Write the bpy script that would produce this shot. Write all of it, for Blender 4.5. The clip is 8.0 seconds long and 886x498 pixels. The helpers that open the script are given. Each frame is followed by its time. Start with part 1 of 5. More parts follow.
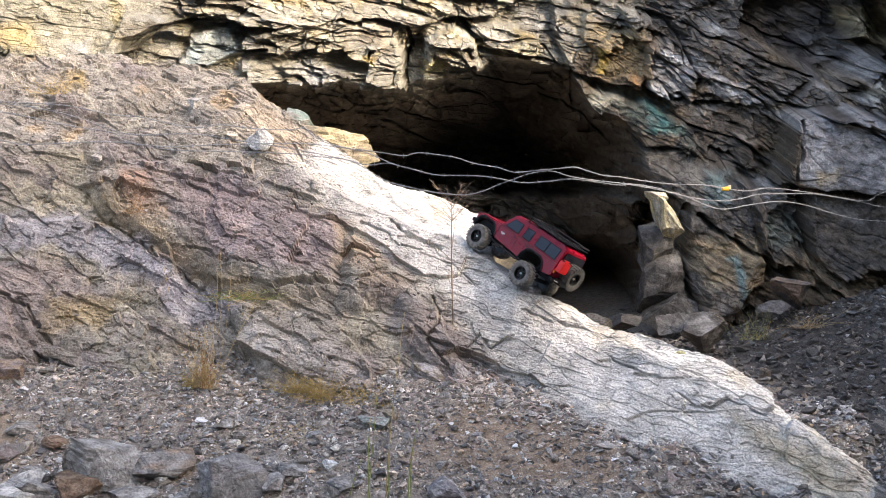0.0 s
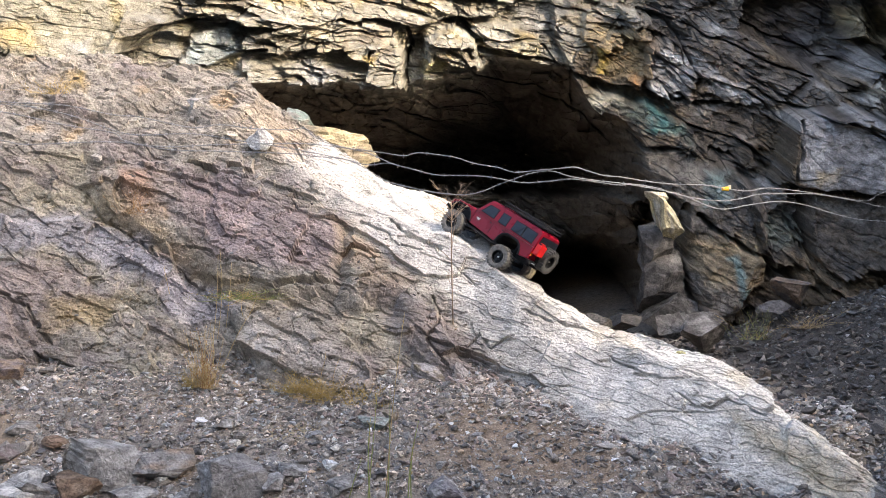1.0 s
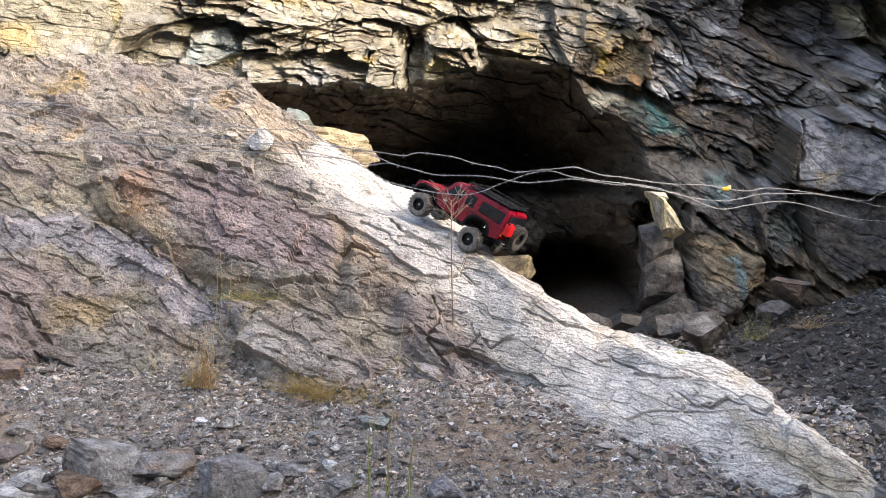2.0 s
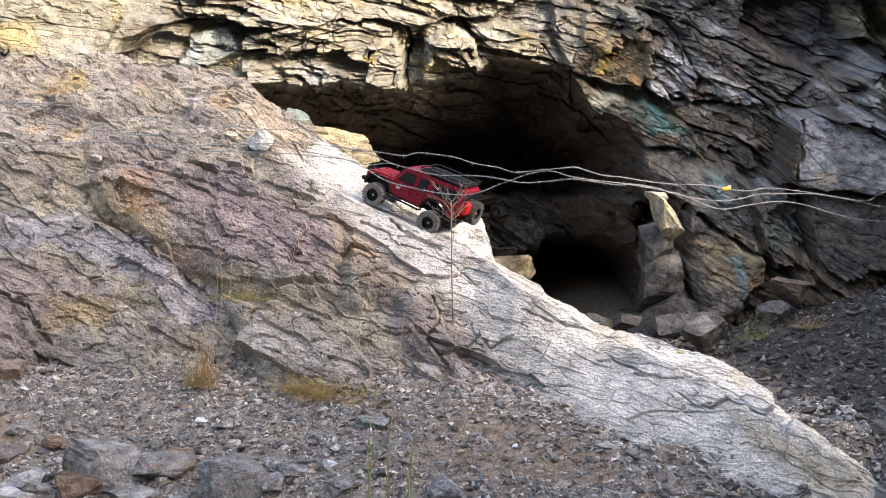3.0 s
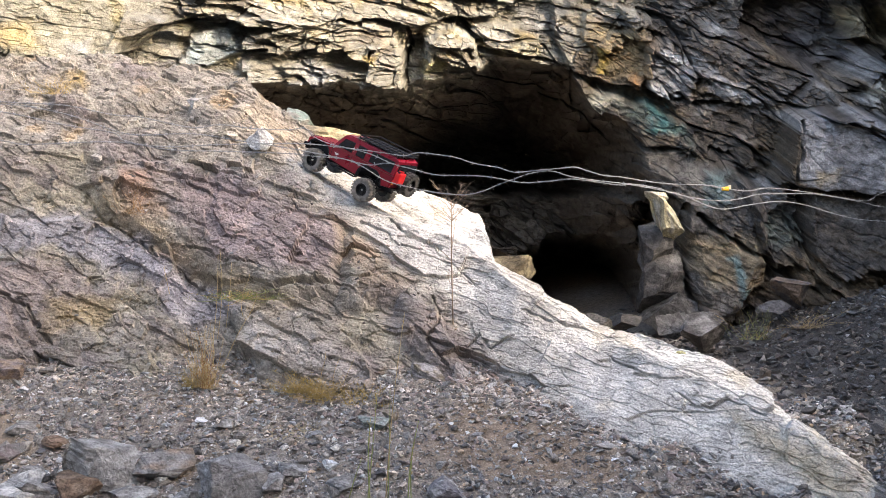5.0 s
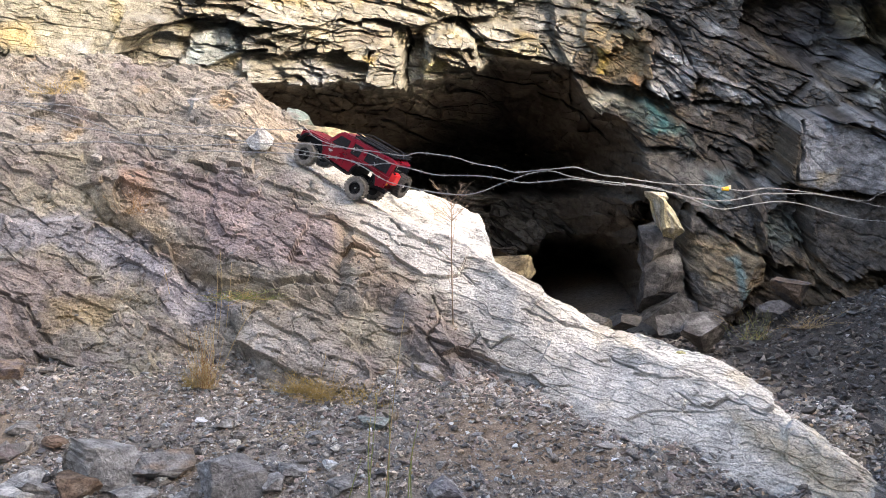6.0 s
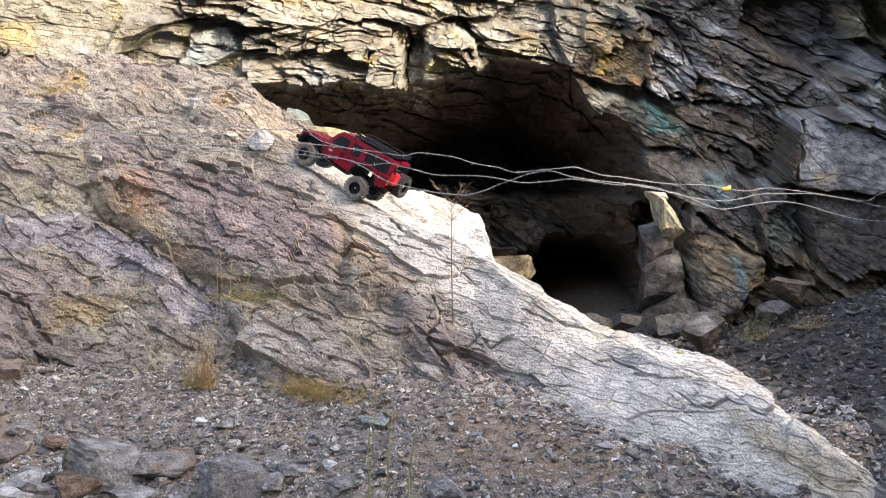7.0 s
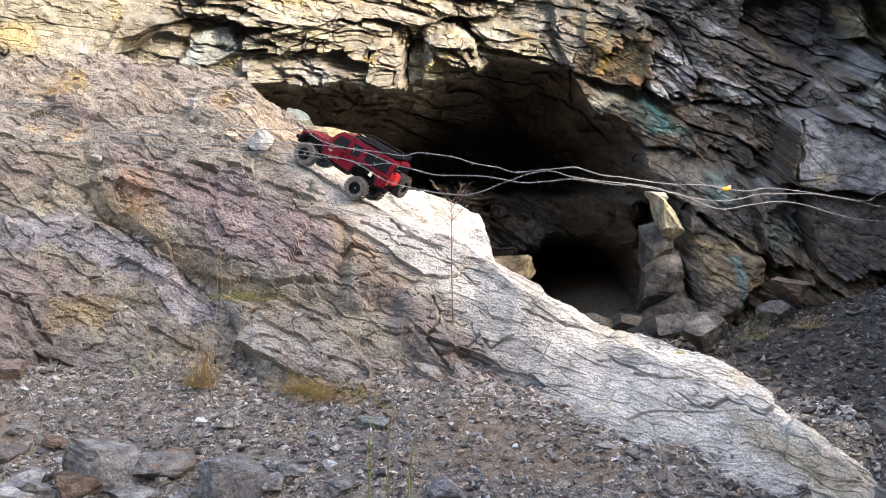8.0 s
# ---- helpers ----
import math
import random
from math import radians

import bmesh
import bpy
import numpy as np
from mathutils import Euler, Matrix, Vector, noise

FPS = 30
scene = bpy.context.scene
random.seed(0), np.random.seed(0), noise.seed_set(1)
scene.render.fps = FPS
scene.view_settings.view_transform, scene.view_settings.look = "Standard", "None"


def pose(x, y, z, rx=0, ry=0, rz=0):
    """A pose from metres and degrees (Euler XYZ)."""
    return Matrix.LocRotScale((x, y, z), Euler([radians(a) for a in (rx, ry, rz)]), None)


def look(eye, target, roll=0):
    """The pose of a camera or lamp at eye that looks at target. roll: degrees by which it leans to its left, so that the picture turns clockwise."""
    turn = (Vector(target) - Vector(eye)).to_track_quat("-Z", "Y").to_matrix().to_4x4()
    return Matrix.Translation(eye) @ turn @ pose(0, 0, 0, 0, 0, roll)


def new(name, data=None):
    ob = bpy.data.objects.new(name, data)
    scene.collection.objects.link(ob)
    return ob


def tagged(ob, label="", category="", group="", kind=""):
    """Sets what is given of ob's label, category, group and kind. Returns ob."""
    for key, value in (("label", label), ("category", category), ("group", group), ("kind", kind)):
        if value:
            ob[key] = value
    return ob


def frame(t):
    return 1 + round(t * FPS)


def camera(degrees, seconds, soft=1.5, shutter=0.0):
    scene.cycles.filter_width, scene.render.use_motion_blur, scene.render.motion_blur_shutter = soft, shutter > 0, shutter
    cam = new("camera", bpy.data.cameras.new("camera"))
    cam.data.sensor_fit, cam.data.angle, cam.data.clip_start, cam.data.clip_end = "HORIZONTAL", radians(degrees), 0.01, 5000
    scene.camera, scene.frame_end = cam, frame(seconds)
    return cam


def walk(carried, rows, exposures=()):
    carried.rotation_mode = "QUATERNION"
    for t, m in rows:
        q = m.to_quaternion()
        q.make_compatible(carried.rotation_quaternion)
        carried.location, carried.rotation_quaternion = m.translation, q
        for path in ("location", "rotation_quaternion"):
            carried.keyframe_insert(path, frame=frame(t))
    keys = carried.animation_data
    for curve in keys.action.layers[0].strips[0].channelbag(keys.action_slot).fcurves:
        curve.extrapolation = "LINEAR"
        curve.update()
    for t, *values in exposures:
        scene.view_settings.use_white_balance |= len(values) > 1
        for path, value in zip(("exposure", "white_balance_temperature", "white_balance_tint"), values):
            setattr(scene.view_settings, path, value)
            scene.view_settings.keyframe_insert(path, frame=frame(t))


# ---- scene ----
cam = camera(50, 8.0, soft=0.85)
HERE = look((0, 0, 1.0), (0, 5, 1.0))
walk(cam, [(0.0, HERE), (8.0, HERE)], exposures=[(0.0, 2.14, 6760, 12), (8.0, 2.14, 6760, 12)])

# ---- light: hazy sky and a sun that shines through the gap in an unseen wall added on the right ----
SUN = Vector((1.0, -0.75, 0.70)).normalized()
world = bpy.data.worlds.new("sky")
scene.world = world
world.use_nodes = True
sky = world.node_tree.nodes.new("ShaderNodeTexSky")
sky.sky_type = "NISHITA"
sky.sun_disc = False
sky.sun_elevation = math.asin(SUN.z)
sky.sun_rotation = math.atan2(SUN.x, SUN.y)
sky.air_density, sky.dust_density, sky.ozone_density = 1.0, 4.0, 0.6
world.node_tree.links.new(sky.outputs["Color"], world.node_tree.nodes["Background"].inputs["Color"])
world.node_tree.nodes["Background"].inputs["Strength"].default_value = 0.15
sun = new("sun", bpy.data.lights.new("sun", "SUN"))
sun.data.energy, sun.data.angle, sun.data.color = 0.57, radians(0.8), (1.0, 0.96, 0.89)
sun.matrix_world = look(SUN * 20, (0, 0, 0))


# ---- noise on arrays of points ----
def table(seed, width):
    return np.random.default_rng(seed).random((4096, width)).astype(np.float32)


def value_noise(p, seed=0):
    """Smooth noise from -1 to 1 at the points p (n, 3)."""
    p = p.astype(np.float32)
    c = np.floor(p)
    f = p - c
    f = f * f * (3 - 2 * f)
    i = c.astype(np.int32)
    t = table(seed, 1)[:, 0]
    total = 0
    for a in (0, 1):
        for b in (0, 1):
            for d in (0, 1):
                w = np.abs(1 - a - f[:, 0]) * np.abs(1 - b - f[:, 1]) * np.abs(1 - d - f[:, 2])
                total = total + w * t[((i[:, 0] + a) * 73 + (i[:, 1] + b) * 179 + (i[:, 2] + d) * 1283) & 4095]
    return total * 2 - 1


def fbm(p, octaves=4, seed=0, gain=0.5):
    total, amp = 0, 1.0
    for o in range(octaves):
        total = total + amp * value_noise(p * 2.0 ** o + 17.3 * o, seed + o)
        amp *= gain
    return total


def blocks(p, seed=0, tilt=0.6, bias=(0, 0)):
    """Broken rock on a face with the coordinates p (n, 2): each irregular cell has a height and a tilted face of its own, leaning by bias.
    Returns heights (-1 to 1), the nearness to a joint and a random value per cell."""
    p = p.astype(np.float32)
    c = np.floor(p).astype(np.int32)
    n = len(p)
    t = table(seed, 6)
    best, second = np.full(n, 9.0, np.float32), np.full(n, 9.0, np.float32)
    ident, ax, az = np.zeros(n, np.int32), np.zeros(n, np.float32), np.zeros(n, np.float32)
    for a in (-1, 0, 1):
        for b in (-1, 0, 1):
            k = ((c[:, 0] + a) * 179 + (c[:, 1] + b) * 1283) & 4095
            vx = p[:, 0] - (c[:, 0] + a + 0.1 + 0.8 * t[k, 0])
            vz = p[:, 1] - (c[:, 1] + b + 0.1 + 0.8 * t[k, 1])
            dist = np.sqrt(vx * vx + vz * vz)
            near = dist < best
            second = np.where(near, best, np.minimum(second, dist))
            best = np.where(near, dist, best)
            ident, ax, az = np.where(near, k, ident), np.where(near, vx, ax), np.where(near, vz, az)
    r = t[ident]
    slope = ((r[:, 3] - 0.5) * 2 * tilt - bias[0]) * ax + ((r[:, 4] - 0.5) * 2 * tilt - bias[1]) * az
    return (r[:, 2] - 0.5) * 2 + slope * 2, second - best, r[:, 5]


def face(p, degrees, sx, sz, lean=0.0):
    """Coordinates along and across beds that dip by degrees, in cells of 1/sx by 1/sz metres."""
    c, s = math.cos(radians(degrees)), math.sin(radians(degrees))
    z = p[:, 2] + lean * p[:, 1]
    return np.stack([(p[:, 0] * c - z * s) * sx, (p[:, 0] * s + z * c) * sz], 1)


def step(a, b, v):
    t = np.clip((v - a) / (b - a), 0, 1)
    return t * t * (3 - 2 * t)


def inside(x, z, corners):
    """Distance to the outline of a polygon, positive inside it."""
    d, odd = np.full(x.shape, 1e9), np.zeros(x.shape, bool)
    for (ax, az), (bx, bz) in zip(corners, corners[1:] + corners[:1]):
        ex, ez = bx - ax, bz - az
        t = np.clip(((x - ax) * ex + (z - az) * ez) / (ex * ex + ez * ez), 0, 1)
        d = np.minimum(d, np.hypot(x - ax - t * ex, z - az - t * ez))
        if ez:
            odd ^= ((az > z) != (bz > z)) & (x < ax + (z - az) * ex / ez)
    return np.where(odd, d, -d)


def cover(x, z, corners, soft):
    """How far points lie inside a polygon, 0 to 1, with an edge softened by soft."""
    xs, zs = [c[0] for c in corners], [c[1] for c in corners]
    near = np.nonzero((x > min(xs) - soft) & (x < max(xs) + soft) & (z > min(zs) - soft) & (z < max(zs) + soft))[0]
    out = np.zeros(x.shape)
    out[near] = step(-soft, soft, inside(x[near], z[near], corners))
    return out


def groove(x, z, corners, width, sharp):
    """Nearness to a broken line, 1 on it and 0 at its width."""
    xs, zs = [c[0] for c in corners], [c[1] for c in corners]
    near = np.nonzero((x > min(xs) - width) & (x < max(xs) + width) & (z > min(zs) - width) & (z < max(zs) + width))[0]
    out = np.zeros(x.shape)
    out[near] = step(width, sharp * width, along(x[near], z[near], corners))
    return out


def turned(p, degrees):
    """Points turned about the y axis, so that beds can dip."""
    c, s = math.cos(radians(degrees)), math.sin(radians(degrees))
    return np.stack([p[:, 0] * c - p[:, 2] * s, p[:, 1], p[:, 0] * s + p[:, 2] * c], 1)


def blur(values, at, width):
    """A line through (at, values) with its corners rounded."""
    def line(x):
        return sum(np.interp(x + o * width, at, values) for o in (-1, -0.5, 0, 0.5, 1)) / 5
    return line


def mix(a, b, w):
    return a + (np.asarray(b) - a) * w[:, None]


# ---- materials ----
def material(name):
    m = bpy.data.materials.new(name)
    m.use_nodes = True
    return m, m.node_tree.nodes, m.node_tree.links, m.node_tree.nodes["Principled BSDF"]


def rock_material(name, fine=1.0, roughness=0.9, bump=0.5):
    """Rock coloured by the mesh's own mineral colours, with grain, specks and fine cracks."""
    m, n, l, b = material(name)
    tint = n.new("ShaderNodeAttribute")
    tint.attribute_name = "tint"
    place = n.new("ShaderNodeTexCoord")
    big, small, crack = n.new("ShaderNodeTexNoise"), n.new("ShaderNodeTexNoise"), n.new("ShaderNodeTexVoronoi")
    big.inputs["Scale"].default_value, big.inputs["Detail"].default_value = 14 * fine, 6
    small.inputs["Scale"].default_value, small.inputs["Detail"].default_value = 110 * fine, 5
    small.inputs["Roughness"].default_value = 0.65
    crack.feature, crack.inputs["Scale"].default_value = "DISTANCE_TO_EDGE", 26 * fine
    warp = n.new("ShaderNodeVectorMath")
    warp.operation = "MULTIPLY_ADD"
    warp.inputs[1].default_value = (0.05, 0.05, 0.05)
    l.new(big.outputs["Color"], warp.inputs[0])
    l.new(place.outputs["Object"], warp.inputs[2])
    l.new(warp.outputs[0], crack.inputs["Vector"])
    for t in (big, small):
        l.new(place.outputs["Object"], t.inputs["Vector"])
    ramp = n.new("ShaderNodeMapRange")
    ramp.inputs["From Min"].default_value, ramp.inputs["From Max"].default_value = 0.3, 0.72
    ramp.inputs["To Min"].default_value, ramp.inputs["To Max"].default_value = 0.55, 1.35
    l.new(small.outputs["Fac"], ramp.inputs["Value"])
    ramp2 = n.new("ShaderNodeMapRange")
    ramp2.inputs["From Min"].default_value, ramp2.inputs["From Max"].default_value = 0.3, 0.7
    ramp2.inputs["To Min"].default_value, ramp2.inputs["To Max"].default_value = 0.75, 1.2
    l.new(big.outputs["Fac"], ramp2.inputs["Value"])
    both = n.new("ShaderNodeMath")
    both.operation = "MULTIPLY"
    l.new(ramp.outputs[0], both.inputs[0])
    l.new(ramp2.outputs[0], both.inputs[1])
    colour = n.new("ShaderNodeVectorMath")
    colour.operation = "SCALE"
    l.new(tint.outputs["Color"], colour.inputs[0])
    l.new(both.outputs[0], colour.inputs["Scale"])
    seam = n.new("ShaderNodeTexVoronoi")
    seam.feature, seam.inputs["Scale"].default_value = "DISTANCE_TO_EDGE", 11 * fine
    beds = n.new("ShaderNodeMapping")
    beds.inputs["Rotation"].default_value = (0, radians(-32), 0)
    beds.inputs["Scale"].default_value = (0.55, 0.8, 1.7)
    l.new(warp.outputs[0], beds.inputs["Vector"])
    l.new(beds.outputs[0], seam.inputs["Vector"])
    thin = n.new("ShaderNodeMapRange")
    thin.inputs["From Min"].default_value, thin.inputs["From Max"].default_value = 0.0, 0.035
    thin.inputs["To Min"].default_value = 0.35
    l.new(seam.outputs["Distance"], thin.inputs["Value"])
    gaps = n.new("ShaderNodeMapRange")
    gaps.inputs["From Min"].default_value, gaps.inputs["From Max"].default_value = 0.36, 0.47
    l.new(big.outputs["Fac"], gaps.inputs["Value"])
    dirt = n.new("ShaderNodeMath")
    dirt.operation = "MAXIMUM"
    l.new(thin.outputs[0], dirt.inputs[0])
    l.new(gaps.outputs[0], dirt.inputs[1])
    soil = n.new("ShaderNodeMix")
    soil.data_type = "RGBA"
    soil.inputs["A"].default_value = (0.045, 0.038, 0.032, 1)
    l.new(dirt.outputs[0], soil.inputs["Factor"])
    l.new(colour.outputs[0], soil.inputs["B"])
    l.new(soil.outputs["Result"], b.inputs["Base Color"])
    b.inputs["Roughness"].default_value = roughness
    b.inputs["Specular IOR Level"].default_value = 0.25
    edge = n.new("ShaderNodeMapRange")
    edge.inputs["From Max"].default_value = 0.06
    l.new(crack.outputs["Distance"], edge.inputs["Value"])
    height = n.new("ShaderNodeMath")
    height.operation = "MULTIPLY_ADD"
    height.inputs[1].default_value = 0.35
    l.new(edge.outputs[0], height.inputs[0])
    l.new(small.outputs["Fac"], height.inputs[2])
    bumps = n.new("ShaderNodeBump")
    bumps.inputs["Strength"].default_value, bumps.inputs["Distance"].default_value = bump, 0.012
    l.new(height.outputs[0], bumps.inputs["Height"])
    l.new(bumps.outputs["Normal"], b.inputs["Normal"])
    return m


ROCK = rock_material("weathered rock")
SCREE = rock_material("scree", 1.6, 0.95, 0.7)


def sheet(name, p, colours, rows, columns, mat):
    """A mesh from a grid of points, rows times columns, with its mineral colours."""
    i = np.arange(rows * columns, dtype=np.int32).reshape(rows, columns)
    quads = np.stack([i[:-1, :-1], i[:-1, 1:], i[1:, 1:], i[1:, :-1]], -1).reshape(-1)
    me = bpy.data.meshes.new(name)
    me.vertices.add(rows * columns)
    me.vertices.foreach_set("co", p.astype(np.float32).reshape(-1))
    count = len(quads) // 4
    me.loops.add(len(quads))
    me.loops.foreach_set("vertex_index", quads)
    me.polygons.add(count)
    me.polygons.foreach_set("loop_start", np.arange(count, dtype=np.int32) * 4)
    me.polygons.foreach_set("use_smooth", np.zeros(count, bool))
    me.update(calc_edges=True)
    paint(me, colours)
    me.materials.append(mat)
    return new(name, me)


def paint(me, colours):
    layer = me.color_attributes.new("tint", "FLOAT_COLOR", "POINT")
    layer.data.foreach_set("color", np.c_[np.clip(colours, 0.01, 0.9), np.ones(len(colours))].astype(np.float32).reshape(-1))


# ---- the ridge: lines of its foot, its shoulder and its crest, from the hill down to the tip of the slab ----
CREST = np.array([(-3.198, 5.150, 2.075), (-2.425, 5.200, 2.070), (-1.526, 5.300, 2.059), (-1.090, 5.250, 1.940), (-0.673, 5.050, 1.619), (-0.278, 4.970, 1.343), (0.047, 4.950, 1.233), (0.194, 4.930, 1.164), (0.237, 4.520, 0.944), (0.387, 4.460, 0.865), (0.693, 4.220, 0.676), (0.823, 4.120, 0.640), (1.139, 3.860, 0.543), (1.224, 3.770, 0.487), (1.369, 3.620, 0.345), (1.491, 3.500, 0.228), (1.595, 3.420, 0.131)])
SHOULDER = np.array([(-2.869, 4.620, 1.387), (-2.173, 4.660, 1.474), (-1.376, 4.780, 1.571), (-1.001, 4.820, 1.591)] + [(-0.69, 4.68, 1.39), (-0.6, 4.66, 1.335), (-0.48, 4.61, 1.265), (-0.32, 4.58, 1.185), (-0.2, 4.53, 1.13), (-0.05, 4.5, 1.075), (0.05, 4.48, 1.05), (0.15, 4.42, 0.985), (0.24, 4.33, 0.905), (0.33, 4.23, 0.835)] + [(0.540, 4.200, 0.733), (0.676, 4.120, 0.635), (0.805, 4.030, 0.590), (1.112, 3.770, 0.442), (1.198, 3.690, 0.392), (1.347, 3.560, 0.293), (1.473, 3.460, 0.199), (1.581, 3.390, 0.123)])
FOOT = np.array([(-2.721, 4.220, 0.501), (-1.968, 4.220, 0.501), (-1.584, 4.200, 0.465), (-1.113, 4.120, 0.390), (-0.734, 4.060, 0.375), (-0.324, 4.070, 0.397), (-0.059, 4.100, 0.454), (0.281, 4.080, 0.456), (0.509, 3.960, 0.390), (0.814, 3.740, 0.290), (1.093, 3.560, 0.214), (1.264, 3.450, 0.161), (1.435, 3.370, 0.110), (1.553, 3.330, 0.081)])


def ridge_line(points, axis, width=0.03):
    return blur(points[:, axis], points[:, 0], width)


crest_y, crest_z = ridge_line(CREST, 1, 0.02), ridge_line(CREST, 2, 0.02)
shoulder_y, shoulder_z = ridge_line(SHOULDER, 1), ridge_line(SHOULDER, 2)
foot_y, foot_z = ridge_line(FOOT, 1), ridge_line(FOOT, 2)


def floor_height(x, y):
    front = np.where(y < 3.1, -0.072 + 0.08 * (y - 3.1), 0.1 + 0.52 * (y - 3.43))
    front = np.minimum(front, 0.9)
    back = np.maximum(0.17 + 0.1 * (y - 3.75) + 0.3 * (x - 1.6), 0.2 + 0.03 * y)
    back = np.minimum(back, 1.2)
    behind = np.maximum(step(0, 0.2, y - crest_y(np.clip(x, -3, 1.55))), step(1.45, 1.75, x) * step(2.9, 3.3, y))
    return front + (back - front) * behind


def lumps(x, y):
    """Height of the loose ground with its hollows and lumps."""
    flat = np.stack([x, y, 0 * x], 1)
    near = step(-2.9, -2.3, x) * step(4.2, 3.3, x) * step(2.8, 3.15, y) * step(7.4, 6.4, y)
    return floor_height(x, y) + near * (0.025 * fbm(flat * 3, 3, 5) + 0.012 * fbm(flat * 14, 3, 6))


SOIL = [(-0.25, 3.55), (0.1, 3.95), (0.45, 3.9), (0.75, 3.6), (0.6, 3.45), (0.15, 3.5)]


def ground():
    def spread(near, far, spacing, reach):
        middle = np.arange(near, far, spacing)
        out = np.geomspace(spacing * 2, reach, 40)
        return np.concatenate([near - out[::-1], middle, far + out])
    x, y = spread(-2.2, 3.2, 0.012, 300), spread(3.1, 6.3, 0.012, 300)
    gx, gy = np.meshgrid(x, y)
    p = np.stack([gx.ravel(), gy.ravel(), lumps(gx.ravel(), gy.ravel())], 1)
    flat = p * (1, 1, 0)
    near = step(-2.6, -2.2, p[:, 0]) * step(3.6, 3.2, p[:, 0]) * step(2.9, 3.1, p[:, 1]) * step(6.8, 6.3, p[:, 1])
    p[:, 2] += near * 0.005 * fbm(flat * 45, 2, 7)
    soil = fbm(flat * 2.2, 3, 9)
    c = mix(np.full((len(p), 3), (0.33, 0.29, 0.25)), (0.35, 0.28, 0.21), step(0.0, 0.5, soil))
    patch = inside(p[:, 0] + 0.1 * soil, p[:, 1] + 0.1 * soil, SOIL)
    c = mix(c, (0.33, 0.255, 0.19), step(-0.06, 0.1, patch) * 0.9)
    # the right-hand scree's shade is put into its dark colour
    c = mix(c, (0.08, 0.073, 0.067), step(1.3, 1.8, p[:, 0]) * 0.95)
    straw = np.hypot((p[:, 0] + 0.59) / 0.13, (p[:, 1] - 3.77) / 0.07) + 0.5 * soil
    c = mix(c, (0.46, 0.37, 0.21), step(1.1, 0.4, straw) * 0.6)
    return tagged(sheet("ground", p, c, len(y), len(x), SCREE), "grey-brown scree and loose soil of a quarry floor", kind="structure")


# blocks of the hillside that stand proud: outline (x, z), how far, softness of the edge
OUTCROPS = []
OUTCROPS.append(([(-1.75, 1.30), (-1.50, 1.42), (-0.68, 1.24), (-0.48, 1.11), (-0.49, 0.79), (-0.71, 0.74), (-0.97, 0.79), (-1.19, 0.92), (-1.56, 1.11)], 0.077, 0.04))
OUTCROPS.append(([(-1.47, 1.41), (-1.30, 1.42), (-0.65, 1.24), (-0.49, 1.13), (-0.60, 1.12), (-1.03, 1.24), (-1.43, 1.35)], 0.116, 0.01))
OUTCROPS.append(([(-2.16, 1.13), (-1.75, 1.16), (-1.34, 1.00), (-1.16, 0.80), (-1.16, 0.39), (-1.49, 0.36), (-1.70, 0.49), (-2.16, 0.54)], 0.046, 0.025))
OUTCROPS.append(([(-2.16, 0.90), (-1.85, 0.93), (-1.47, 0.85), (-1.49, 0.62), (-1.72, 0.57), (-2.16, 0.59)], 0.066, 0.015))
OUTCROPS.append(([(-1.03, 0.80), (-0.76, 0.74), (-0.46, 0.63), (-0.30, 0.45), (-0.33, 0.35), (-0.76, 0.38), (-0.88, 0.55)], 0.077, 0.012))
OUTCROPS.append(([(-0.45, 1.05), (-0.21, 0.90), (-0.06, 0.70), (-0.01, 0.49), (-0.16, 0.59), (-0.21, 0.75), (-0.39, 0.73), (-0.47, 0.77)], 0.077, 0.04))
OUTCROPS.append(([(-0.21, 0.75), (-0.06, 0.77), (0.04, 0.59), (0.17, 0.47), (-0.01, 0.43), (-0.16, 0.59)], 0.046, 0.01))
OUTCROPS.append(([(-2.05, 1.98), (-1.59, 1.99), (-1.41, 1.85), (-1.70, 1.67), (-2.02, 1.73)], 0.039, 0.02))
OUTCROPS.append(([(-1.32, 1.85), (-1.03, 1.88), (-0.97, 1.70), (-1.18, 1.59), (-1.32, 1.67)], 0.039, 0.015))
OUTCROPS.append(([(-0.36, 1.36), (-0.11, 1.29), (0.19, 1.17), (0.23, 0.97), (0.02, 1.05), (-0.19, 1.18)], 0.019, 0.01))
# pale streaks and stains: outline (x, z), colour, strength, softness
STAINS = []
STAINS.append(([(-1.30, 1.32), (-0.65, 1.19), (-0.49, 1.06), (-0.52, 0.84), (-0.81, 0.90), (-1.13, 1.00)], (0.31, 0.25, 0.25), 0.75, 0.06))
STAINS.append(([(-2.16, 0.93), (-1.70, 0.90), (-1.47, 0.80), (-1.70, 0.59), (-2.16, 0.62)], (0.29, 0.24, 0.23), 0.7, 0.05))
STAINS.append(([(-1.00, 1.76), (-0.77, 1.67), (-0.65, 1.53), (-0.83, 1.44), (-1.03, 1.56)], (0.44, 0.37, 0.29), 0.8, 0.05))
STAINS.append(([(-1.74, 1.29), (-1.55, 1.24), (-0.95, 0.85), (-0.59, 0.61), (-0.69, 0.58), (-1.19, 0.85), (-1.58, 1.05)], (0.36, 0.29, 0.19), 0.6, 0.05))
STAINS.append(([(-2.21, 1.19), (-1.74, 1.17), (-1.19, 0.92), (-0.95, 0.69), (-1.11, 0.66), (-1.53, 0.92), (-2.21, 1.03)], (0.33, 0.32, 0.35), 0.8, 0.04))
STAINS.append(([(-1.59, 1.35), (-1.40, 1.38), (-1.38, 1.16), (-1.51, 1.14)], (0.36, 0.22, 0.14), 0.6, 0.06))
